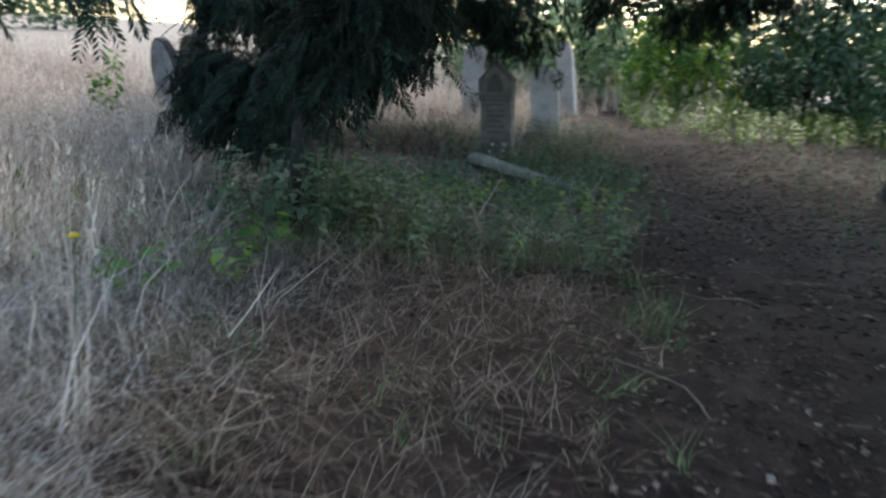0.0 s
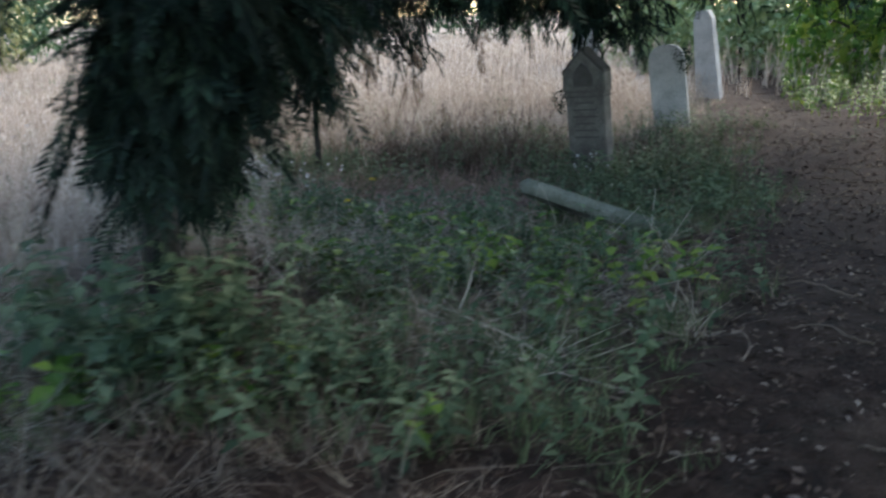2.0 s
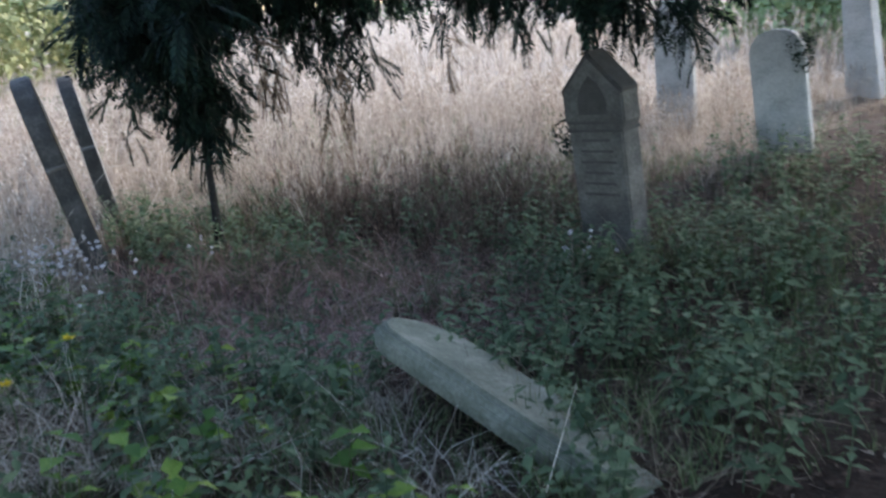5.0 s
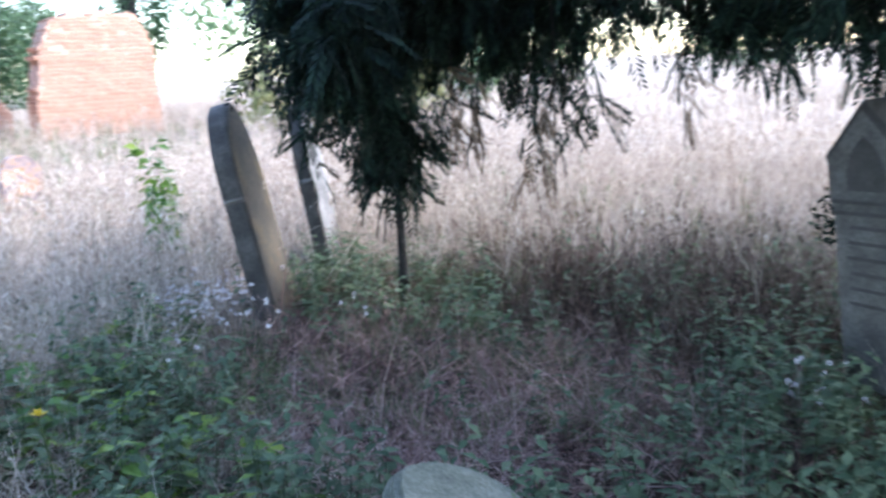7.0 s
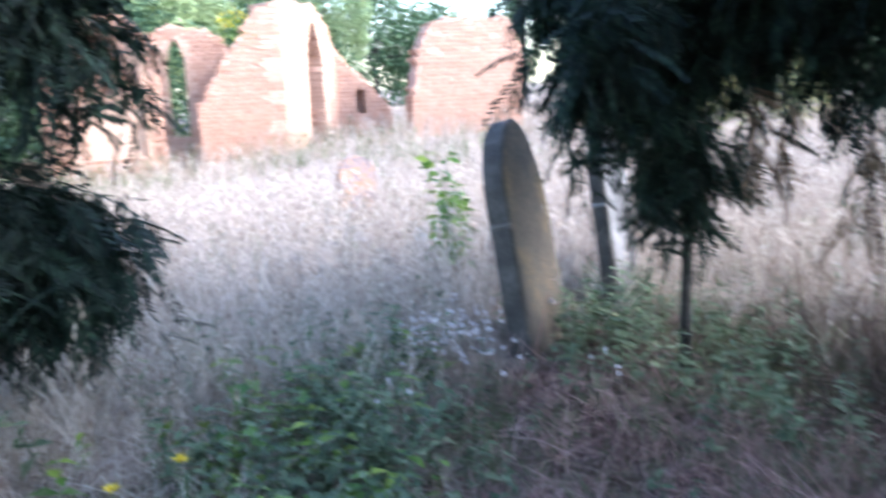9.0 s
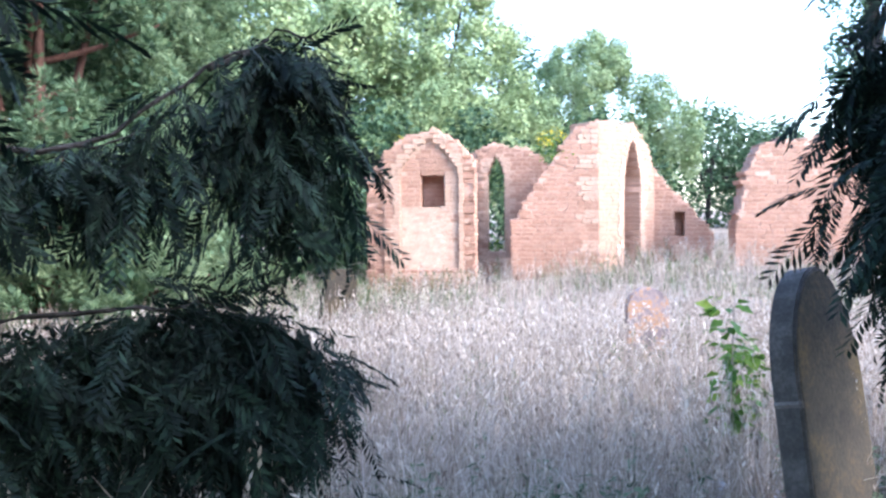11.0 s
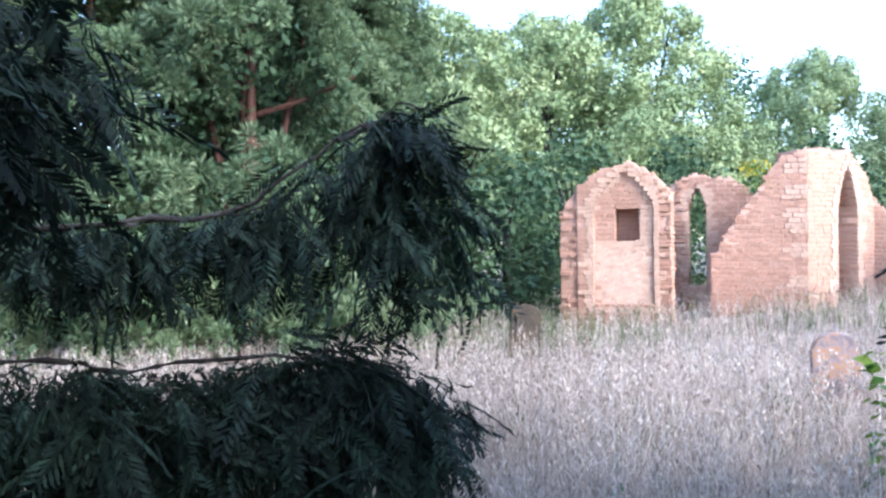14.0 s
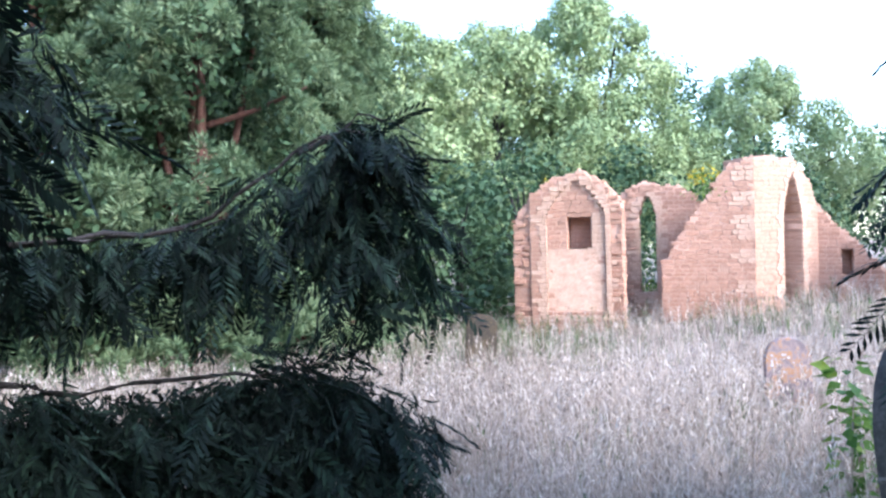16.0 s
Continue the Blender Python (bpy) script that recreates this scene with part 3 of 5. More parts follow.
C_OUT = arch_outline(0.7, -0.5, 0.9, 1.44, 16, 1.9)
headstone("ochre-stained round-topped headstone leaning among white flowers", pose(-2.96, 11.09, -0.2, 0, 0, -43) @ pose(0, 0, 0, 12, -8, 0), C_OUT, 0.145, M_BROWN_STONE,
          band=(0.74, 0.71, 0.05), bead=arch_outline(0.72, -0.4, 0.9, 1.455, 16, 1.9), edge_mat=M_DARK_STONE, band_mat=M_STONE)
headstone("dark headstone with a round head and pale lichen, leaning", pose(-3.79, 12.1, -0.16, 0, 0, -44) @ pose(0, 0, 0, 9, -6, 0), arch_outline(0.62, -0.5, 0.82, 1.3, 14, 1.9), 0.12,
          M_WORN_STONE, band=(0.66, 0.635, 0.045), bead=arch_outline(0.645, -0.4, 0.82, 1.315, 14, 1.9), edge_mat=M_DARK_STONE, band_mat=M_WORN_STONE)
headstone("pale round-topped headstone leaning by the path", pose(1.6, 15.05, 0.0, 0, -7, -12), arch_outline(0.48, -0.4, 0.78, 1.02, 12, 2.4), 0.12, M_PALE_STONE)
headstone("tall grey headstone standing in long grass", pose(0.38, 16.46, 0.0, 0, -3, -10), arch_outline(0.42, -0.4, 1.0, 1.32, 12, 2.2), 0.12, M_PALE_STONE)
headstone("pale tapered grave pillar in long grass", pose(2.3, 17.8, 0.0, 0, -7, -20), [(-0.2, -0.4), (0.2, -0.4), (0.15, 1.3), (0.09, 1.45), (-0.09, 1.45), (-0.15, 1.3)], 0.26, M_PALE_STONE)
headstone("round-topped headstone blotched with orange lichen in the meadow", pose(-7.8, 10.83, 0.02, 3, -2, 96), arch_outline(0.44, -0.5, 0.48, 0.7, 12, 2.1), 0.11, M_LICHEN)
headstone("small dark headstone sunk in the meadow", pose(-11.5, 6.8, 0.22, 0, 3, 100), arch_outline(0.48, -0.5, 0.25, 0.45, 10, 2.1), 0.12, M_BROWN_STONE)

# the fallen stone lies on its back, its round head propped up
fallen_dir = Vector((0.27 - 1.5, 9.85 - 9.28, 0.26)).normalized()
fallen_side = Vector((0, 0, 1)).cross(fallen_dir).normalized()
fallen_m = Matrix((fallen_side, fallen_side.cross(fallen_dir), fallen_dir)).transposed().to_4x4()
fallen_m = Matrix.Rotation(radians(24), 4, fallen_dir) @ fallen_m
fallen = tagged(new("fallen_headstone"), "mossy round-headed headstone lying fallen among weeds", "headstone", group="old headstones")
fallen.matrix_world = Matrix.Translation((1.5, 9.28, -0.23)) @ fallen_m
part("body", slab_mesh("body", arch_outline(0.52, -0.1, 1.17, 1.43, 14, 2.2), 0.125, M_MOSSY, 0.02), fallen)
part("edge_moulding", slab_mesh("edge_moulding", arch_outline(0.55, -0.05, 1.17, 1.445, 14, 2.2), 0.05, M_MOSSY, 0.012), fallen)


def ivy(x, y, z, size, seed, label):
    rng = np.random.default_rng(seed)
    plant = tagged(new("ivy", crown_mesh("ivy", [(0, 0, 0, size), (0.02, 0, -size * 1.1, size * 0.7)], 12000, 0.035, M_YEW, rng, 1.2)), label, "ivy")
    plant.location = (x, y, z)


# ---- trees ----
def leaf_card(size):
    return np.array([[0, 0, 0], [0.5, 0.33, 0.06], [1, 0, -0.1], [0.5, -0.33, 0.06]]) * size, np.array([[0, 1, 2, 3]])


def crown_mesh(name, clumps, per, size, mat, rng, flat=0.8):
    """A crown of many small leaves over uneven clumps; each clump (x, y, z, r)."""
    b = Bunch()
    for cx, cy, cz, r in clumps:
        n = int(per * r * r)
        d = rng.normal(0, 1, (n, 3))
        d /= np.linalg.norm(d, axis=1, keepdims=True)
        rad = r * rng.uniform(0.5, 1.06, n) ** 0.45
        p = d * rad[:, None] * (1, 1, flat) * (1 + 0.18 * np.sin(5 * d[:, :1] + 4 * d[:, 1:2] + cx)) + (cx, cy, cz)
        way = d + rng.normal(0, 0.38, (n, 3)) + (0, 0, 0.25)
        b.add(leaf_card(size), facing(way, rng.uniform(0, 6.28, n)), p, rng.uniform(0.6, 1.25, n))
    return b.mesh(name, mat)


def lobes(clumps, rng, n, share, sphere=1.0):
    """Breaks each clump into smaller lobes on its outer side, with gaps between."""
    out = []
    for cx, cy, cz, r in clumps:
        d = rng.normal(0, 1, (n, 3)) + np.array([cx, cy, 0]) / (math.hypot(cx, cy) + 0.1) * 0.7 + (0, 0, 0.35)
        d /= np.linalg.norm(d, axis=1, keepdims=True)
        for v in d:
            out.append((cx + v[0] * r * 0.75, cy + v[1] * r * 0.75, cz + v[2] * r * 0.75 * sphere, r * share * rng.uniform(0.7, 1.25)))
    return out


def broad_tree(label, x, y, height, radius, mat, seed, size=0.28, per=230, clumps=40, low=0.22, name="tree", bark=None, tall=1.0, lobed=False):
    """A leafy tree: tapered trunk, limbs, and a crown of clumps with gaps."""
    rng = np.random.default_rng(seed)
    z0 = float(ground_z(x, y))
    tree = tagged(new(name), label, "tree")
    tree.location = (x, y, z0)
    bark = bark or M_BARK
    trunk = bent([(0, 0, -0.2), (0.1 * rng.normal(), 0.1 * rng.normal(), height * 0.3), (0.3 * rng.normal(), 0.3 * rng.normal(), height * 0.75)], 4)
    part("trunk", tube("trunk", trunk, np.linspace(height * 0.028, height * 0.008, len(trunk)), bark), tree)
    cl = []
    for i in range(clumps):
        u = (i + 0.5) / clumps
        zz = height * (low + (0.97 - low) * u)
        reach = radius * math.sin(math.pi * min(1, 0.16 + 0.84 * u) ** 0.85) ** 0.7
        a = i * 2.4 + rng.normal(0, 0.3)
        rr = reach * rng.uniform(0.45, 0.95)
        r = radius * rng.uniform(0.24, 0.46) * (1.05 - 0.4 * u)
        cl.append((rr * math.cos(a), rr * math.sin(a), zz - r * 0.2, r))
    for i in range(5):
        c = cl[rng.integers(len(cl) // 4, len(cl))]
        s = Vector((0, 0, height * rng.uniform(0.22, 0.4)))
        limb = bent([s, (s + Vector(c[:3])) / 2 + Vector((0, 0, 0.2)), c[:3]], 3)
        part("limb", tube("limb", limb, np.linspace(height * 0.012, height * 0.003, len(limb)), bark, 6), tree)
    if lobed:
        part("inner_crown", crown_mesh("inner_crown", [(c[0], c[1], c[2], c[3] * 0.9) for c in cl], 160, 0.22, mat, rng, tall), tree)
        cl = lobes(cl, rng, 12, 0.33)
    part("crown", crown_mesh("crown", cl, per, size, mat, rng, tall), tree)
    return tree


def polar(eye, yaw, dist):
    a = radians(yaw)
    return eye[0] - math.sin(a) * dist, eye[1] + math.cos(a) * dist


E3 = (1.4, 10.05)
for yaw, dist, h, r, mat, seed, text in (
        (109, 29, 9.8, 3.6, M_LIME, 11, "tall lime tree in full summer leaf behind the ruins"),
        (103, 33, 10.6, 4.4, M_LIME, 12, "large lime tree with a rounded crown behind the ruins"),
        (97, 36, 12.3, 4.6, M_LIME, 13, "large lime tree with sunlit crown behind the ruins"),
        (86.5, 44, 9.6, 4.4, M_LIME, 14, "rounded lime tree standing beyond the ruined gable"),
        (92, 58, 13.6, 5.0, M_DARK_LEAF, 15, "distant broad tree in dull green leaf"),
        (79, 60, 8.0, 5.0, M_DARK_LEAF, 16, "distant rounded tree beyond the field"),
        (75, 64, 7.0, 5.0, M_DARK_LEAF, 17, "distant low tree beyond the field"),
        (116, 34, 14.0, 5.0, M_DARK_LEAF, 18, "tall broad tree in dark leaf at the churchyard edge"),
        (62, 38, 12.0, 3.6, M_LIME, 19, "pale leafy tree behind the square wall"),
        (55, 42, 9.0, 4.0, M_LIME, 21, "leafy tree at the field edge"),
        (45, 46, 7.0, 4.0, M_DARK_LEAF, 22, "leafy hedgerow tree at the field edge"),
        (30, 55, 5.5, 4.0, M_DARK_LEAF, 23, "low hedgerow tree far across the field"),
        (12, 48, 6.5, 4.0, M_DARK_LEAF, 24, "hedgerow tree far across the field")):
    px, py = polar(E3, yaw, dist)
    near = 84 < yaw < 118 and dist < 50
    broad_tree(text, px, py, h, r, mat, seed, 0.15 if near else 0.32, 720 if near else 85, lobed=near)
px, py = polar(E3, 70, 40)
broad_tree("slender poplar rising beyond the ruined wall", px, py, 19, 1.9, M_DARK_LEAF, 31, 0.24, 420, 60, 0.1, "poplar", tall=1.4)
for yaw, dist, h, r, mat, seed, text in (
        (105.5, 22, 4.2, 2.3, M_DARK_LEAF, 41, "dark green thicket behind the ruined gable"),
        (110, 21, 3.8, 2.3, M_DARK_LEAF, 42, "dark green thicket at the meadow edge"),
        (101, 25, 5.0, 2.4, M_DARK_LEAF, 43, "dark leafy shrub close behind the ruins"),
        (95, 27, 4.8, 2.6, M_DARK_LEAF, 44, "dark leafy shrub behind the slit wall"),
        (86, 30, 4.6, 2.8, M_DARK_LEAF, 45, "dark leafy shrub behind the chancel arch"),
        (118, 20, 4.5, 2.5, M_DARK_LEAF, 46, "shady shrub under the conifer"),
        (61, 17.5, 2.3, 1.5, M_OLIVE, 47, "straw-coloured olive bush in the dry meadow"),
        (55, 21, 2.4, 1.7, M_OLIVE, 48, "olive-green bush in the dry meadow"),
        (50, 26, 2.6, 2.0, M_DARK_LEAF, 49, "green bush at the far side of the meadow")):
    px, py = polar(E3, yaw, dist)
    broad_tree(text, px, py, h, r, mat, seed, 0.2, 220, 26, 0.12, "shrub")
for sx, sy, h, r, mat, seed in ((5.2, 21.0, 2.4, 1.5, M_BRIGHT_LEAF, 51), (7.6, 19.0, 2.6, 1.6, M_DARK_LEAF, 52), (3.4, 24.0, 3.0, 1.7, M_LIME, 53), (6.0, 26.0, 3.6, 2.2, M_DARK_LEAF, 54), (1.0, 26.0, 2.6, 1.6, M_LIME, 56), (9.0, 15.5, 2.8, 1.8, M_DARK_LEAF, 55), (10.5, 21.0, 4.5, 2.6, M_DARK_LEAF, 57), (9.0, 28.0, 6.0, 3.0, M_DARK_LEAF, 58), (3.0, 31.0, 5.5, 3.0, M_DARK_LEAF, 59), (14.0, 26.0, 6.0, 3.0, M_DARK_LEAF, 60)):
    broad_tree("bright green bush crowding the end of the path", sx, sy, h, r, mat, seed, 0.2, 330, 30, 0.1, "shrub")


NEEDLE_SPRAY = (leaf_card(0.12)[0] * (1, 0.32, 1), leaf_card(0.12)[1])


def conifer(x, y, height, radius, seed, hollow=None):
    """A broad old conifer with fan-like sprays in tufts round a red trunk."""
    rng = np.random.default_rng(seed)
    tree = tagged(new("conifer"), "old conifer with tufted green sprays and reddish trunk", "tree")
    tree.location = (x, y, float(ground_z(x, y)))
    trunk = bent([(0, 0, -0.2), (0.1, 0.05, height * 0.4), (0, 0.1, height * 0.95)], 5)
    part("trunk", tube("trunk", trunk, np.linspace(0.2, 0.05, len(trunk)), M_RED_BARK, 10), tree)
    for k in range(4):
        a = k * 1.57 + 0.6
        stem = bent([(0.1 * math.cos(a), 0.1 * math.sin(a), 0.2), (0.35 * math.cos(a), 0.35 * math.sin(a), height * 0.3), (0.9 * math.cos(a), 0.9 * math.sin(a), height * 0.6)], 4, 0.03, rng)
        part("stem", tube("stem", stem, np.linspace(0.09, 0.03, len(stem)), M_RED_BARK, 8), tree)
    cl = []
    to_eye = math.atan2(E3[1] - y, E3[0] - x)
    for i in range(190):
        u = (i + 0.5) / 190
        a = i * 2.4 + rng.normal(0, 0.2)
        reach = radius * (1 - 0.55 * u) * rng.uniform(0.25, 1.0) ** 0.7
        zz = 0.2 + height * u
        if hollow and hollow[0] < zz < hollow[1] and math.cos(a - to_eye) > 0.1:
            continue
        cl.append((reach * math.cos(a), reach * math.sin(a), zz, rng.uniform(0.45, 0.85)))
    for c in cl[::7]:
        limb = bent([(0, 0, max(0.4, c[2] - 0.5)), (c[0] * 0.5, c[1] * 0.5, c[2] - 0.3), c[:3]], 3)
        part("limb", tube("limb", limb, np.linspace(0.06, 0.015, len(limb)), M_RED_BARK, 6), tree)
    # inner leaves in a darker green paint the shade between the tufts
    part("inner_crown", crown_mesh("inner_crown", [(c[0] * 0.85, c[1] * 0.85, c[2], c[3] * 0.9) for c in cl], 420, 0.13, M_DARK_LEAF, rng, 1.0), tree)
    b = Bunch()
    for cx, cy, cz, r in lobes(cl, rng, 8, 0.26):
        n = 150
        d = rng.normal(0, 1, (n, 3)) + np.array([cx, cy, 0]) / (math.hypot(cx, cy) + 0.1) * 0.5 + (0, 0, 0.45)
        d /= np.linalg.norm(d, axis=1, keepdims=True)
        b.add(NEEDLE_SPRAY, along(d + rng.normal(0, 0.2, (n, 3)), rng.uniform(0, 6.28, n)), d * r * rng.uniform(0.25, 0.85, (n, 1)) + (cx, cy, cz), rng.uniform(0.6, 1.2, n))
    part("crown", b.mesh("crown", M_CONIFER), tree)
    return tree


for yaw, dist, h, r, seed in ((122, 12.5, 9.0, 2.3, 61), (131, 13.0, 9.0, 2.4, 62), (115.5, 17.0, 9.5, 2.2, 63)):
    px, py = polar(E3, yaw, dist)
    conifer(px, py, h, r, seed, (2.8, 4.0) if seed == 61 else None)

# ---- yews ----
FRONDS = [frond(np.random.default_rng(70 + i), 0.2 + 0.05 * i) for i in range(4)]


SPRIG = (leaf_card(0.1)[0] * (1, 0.2, 1), leaf_card(0.1)[1])


def hanging(b, rng, start, length, count, spread, size=1.0):
    """Fronds on a hanging branchlet that starts at start; they droop and fan outwards, with shorter sprigs inside."""
    sway = rng.normal(0, 0.1, 2)
    for inner, n in ((False, count), (True, 3 * count)):
        u = rng.uniform(0, 1, n) ** 0.8
        wide = spread * (0.8 if inner else 1.15)
        p = np.stack([start[0] + sway[0] * u + rng.normal(0, wide, n) * (1 - 0.4 * u),
                      start[1] + sway[1] * u + rng.normal(0, wide, n) * (1 - 0.4 * u),
                      start[2] - length * u * (0.9 if inner else 1.0)], 1)
        a = rng.uniform(0, 6.28, n)
        d = np.stack([np.cos(a), np.sin(a), -rng.uniform(0.0, 1.9, n)], 1)
        if inner:
            b.add(SPRIG, along(d, rng.uniform(0, 6.28, n)), p, size * rng.uniform(0.7, 1.3, n))
            continue
        k = rng.integers(0, len(FRONDS), n)
        for i, shape in enumerate(FRONDS):
            m = k == i
            b.add(shape, along(d[m], rng.normal(0, 0.6, m.sum())), p[m], size * rng.uniform(0.7, 1.25, m.sum()))


def yew(label, x, y, limbs, seed, trunk_height=5.0, trunk_radius=0.16, lean=(0, 0), upper=()):
    """A yew: trunk, limbs and a curtain of drooping sprays.
    limbs: (points, how far the sprays hang, sprays a metre, how thick the curtain)."""
    rng = np.random.default_rng(seed)
    z0 = float(ground_z(x, y))
    tree = tagged(new("yew_tree"), label, "tree", group="yews by the path")
    tree.location = (x, y, z0)
    tr = bent([(0, 0, -0.15), (lean[0] * 0.3, lean[1] * 0.3, trunk_height * 0.35), (lean[0], lean[1], trunk_height)], 5)
    rad = np.linspace(trunk_radius, trunk_radius * 0.3, len(tr))
    rad[0], rad[1] = trunk_radius * 1.5, trunk_radius * 1.15
    part("trunk", tube("trunk", tr, rad, M_BARK, 10), tree)
    b = Bunch()
    base = np.array([x, y, z0])
    for pts, hang, per, spread in limbs:
        line = bent([np.array(p) - base for p in pts], 5, 0.012, rng)
        part("limb", tube("limb", line, np.linspace(0.017, 0.004, len(line)), M_BARK, 6), tree)
        q = np.array([tuple(v) for v in line])
        seg = np.linalg.norm(np.diff(q, axis=0), axis=1).sum()
        for i in range(int(seg * per)):
            f = rng.uniform(0.12, 1.0)
            j = f * (len(q) - 1)
            j0 = min(int(j), len(q) - 2)
            s = q[j0] + (q[j0 + 1] - q[j0]) * (j - j0)
            s = s + rng.normal(0, spread, 3) * (1, 1, 0.3)
            hanging(b, rng, s, hang * rng.uniform(0.35, 1.0), 7, 0.07, 0.95)
        end_way = (q[-1] - q[-4]) / np.linalg.norm(q[-1] - q[-4])
        n = int(0.8 * per)
        if per < 18:
            continue
        f = rng.uniform(0.55, 1.0, n)[:, None]
        p = np.array([q[min(int(v * (len(q) - 1)), len(q) - 1)] for v in f[:, 0]]) + rng.normal(0, spread, (n, 3))
        p[:, 2] -= rng.uniform(0, 0.55, n) * hang * (rng.uniform(0, 1, n) < 0.6)
        d = end_way * (0.9, 0.9, 0.3) + rng.normal(0, 0.55, (n, 3)) * (1, 1, 0.6) + (0, 0, -0.1)
        k = rng.integers(0, len(FRONDS), n)
        for i, shape in enumerate(FRONDS):
            m = k == i
            b.add(shape, along(d[m], rng.normal(0, 0.7, m.sum())), p[m], rng.uniform(0.6, 1.1, m.sum()))
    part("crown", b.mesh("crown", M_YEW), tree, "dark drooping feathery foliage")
    # overhead clumps out of view, added to block sun and sky
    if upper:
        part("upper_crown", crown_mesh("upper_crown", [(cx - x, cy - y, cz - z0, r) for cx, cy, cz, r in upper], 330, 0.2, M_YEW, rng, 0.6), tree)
    return tree


def shade_canopy(rng, x0, x1, y0, y1, z0, z1, count, r):
    """Unseen clumps overhead, spread over an area to shade what lies below."""
    return [(rng.uniform(x0, x1), rng.uniform(y0, y1), rng.uniform(z0, z1), r * rng.uniform(0.7, 1.3)) for _ in range(count)]


ivy(0.29, 12.4, 0.55, 0.09, 701, "dark ivy sprig clinging to the gabled headstone")
ivy(1.72, 14.96, 0.88, 0.13, 702, "dark ivy hanging over the pale headstone")
S_X, S_Y = -1.05, 6.2
CR = np.random.default_rng(9)
yew("dark yew with drooping sprays over the overgrown path", S_X, S_Y, [
    ([(S_X, S_Y, 1.6), (-1.39, 7.2, 1.71), (-1.96, 7.84, 1.8), (-2.22, 8.26, 2.12), (-2.34, 8.54, 2.27), (-2.42, 8.7, 2.24)], 0.3, 8, 0.05),
    ([(S_X, S_Y, 1.6), (-1.39, 7.2, 1.71), (-1.8, 7.75, 1.76), (-2.05, 8.05, 1.85)], 0.2, 12, 0.04),
    ([(-2.22, 8.26, 2.12), (-2.33, 8.48, 2.22), (-2.42, 8.64, 2.1)], 1.0, 58, 0.06),
    ([(S_X, S_Y, 1.0), (-1.46, 7.27, 1.17), (-1.68, 7.51, 1.11), (-2.07, 8.02, 1.13), (-2.28, 8.32, 1.12), (-2.4, 8.55, 1.02)], 0.78, 84, 0.09),
    ([(-0.22, 5.9, 1.95), (-0.5, 5.8, 1.8), (-0.72, 5.85, 1.7)], 0.75, 180, 0.08),
    ([(S_X, S_Y, 1.5), (-0.9, 5.95, 1.5), (-0.78, 5.75, 1.4)], 0.7, 70, 0.08),
    ([(S_X, S_Y, 2.4), (-0.7, 6.2, 2.3), (-0.3, 6.5, 2.1)], 1.0, 44, 0.18),
    ([(S_X, S_Y, 2.2), (-1.6, 5.2, 2.2), (-2.3, 4.6, 2.0), (-2.9, 4.3, 1.85)], 0.6, 13, 0.1),
    ([(S_X, S_Y, 2.4), (-1.15, 5.0, 2.3), (-1.2, 4.3, 2.05)], 0.6, 8, 0.1),
    ([(S_X, S_Y, 2.6), (0.0, 6.3, 2.6), (0.7, 6.9, 2.35)], 0.6, 30, 0.2),
    ([(S_X, S_Y, 2.8), (-0.7, 7.3, 2.7), (-0.45, 8.0, 2.45), (-0.38, 8.2, 2.3)], 0.75, 20, 0.08),
    ([(S_X, S_Y, 2.2), (-1.6, 6.3, 2.3), (-2.1, 6.5, 2.1)], 0.2, 7, 0.08),
    ([(S_X, S_Y, 3.2), (0.2, 5.0, 3.2), (1.2, 4.2, 3.0)], 0.5, 10, 0.2)], 81, trunk_radius=0.11,
    # unseen clumps added above the limbs to keep light off them
    upper=shade_canopy(CR, -1.6, 0.6, 5.2, 7.0, 3.1, 5.0, 10, 0.7) + shade_canopy(CR, -1.7, 0.2, 6.5, 7.5, 3.8, 4.9, 10, 0.65))
N_X, N_Y = -2.35, 11.75
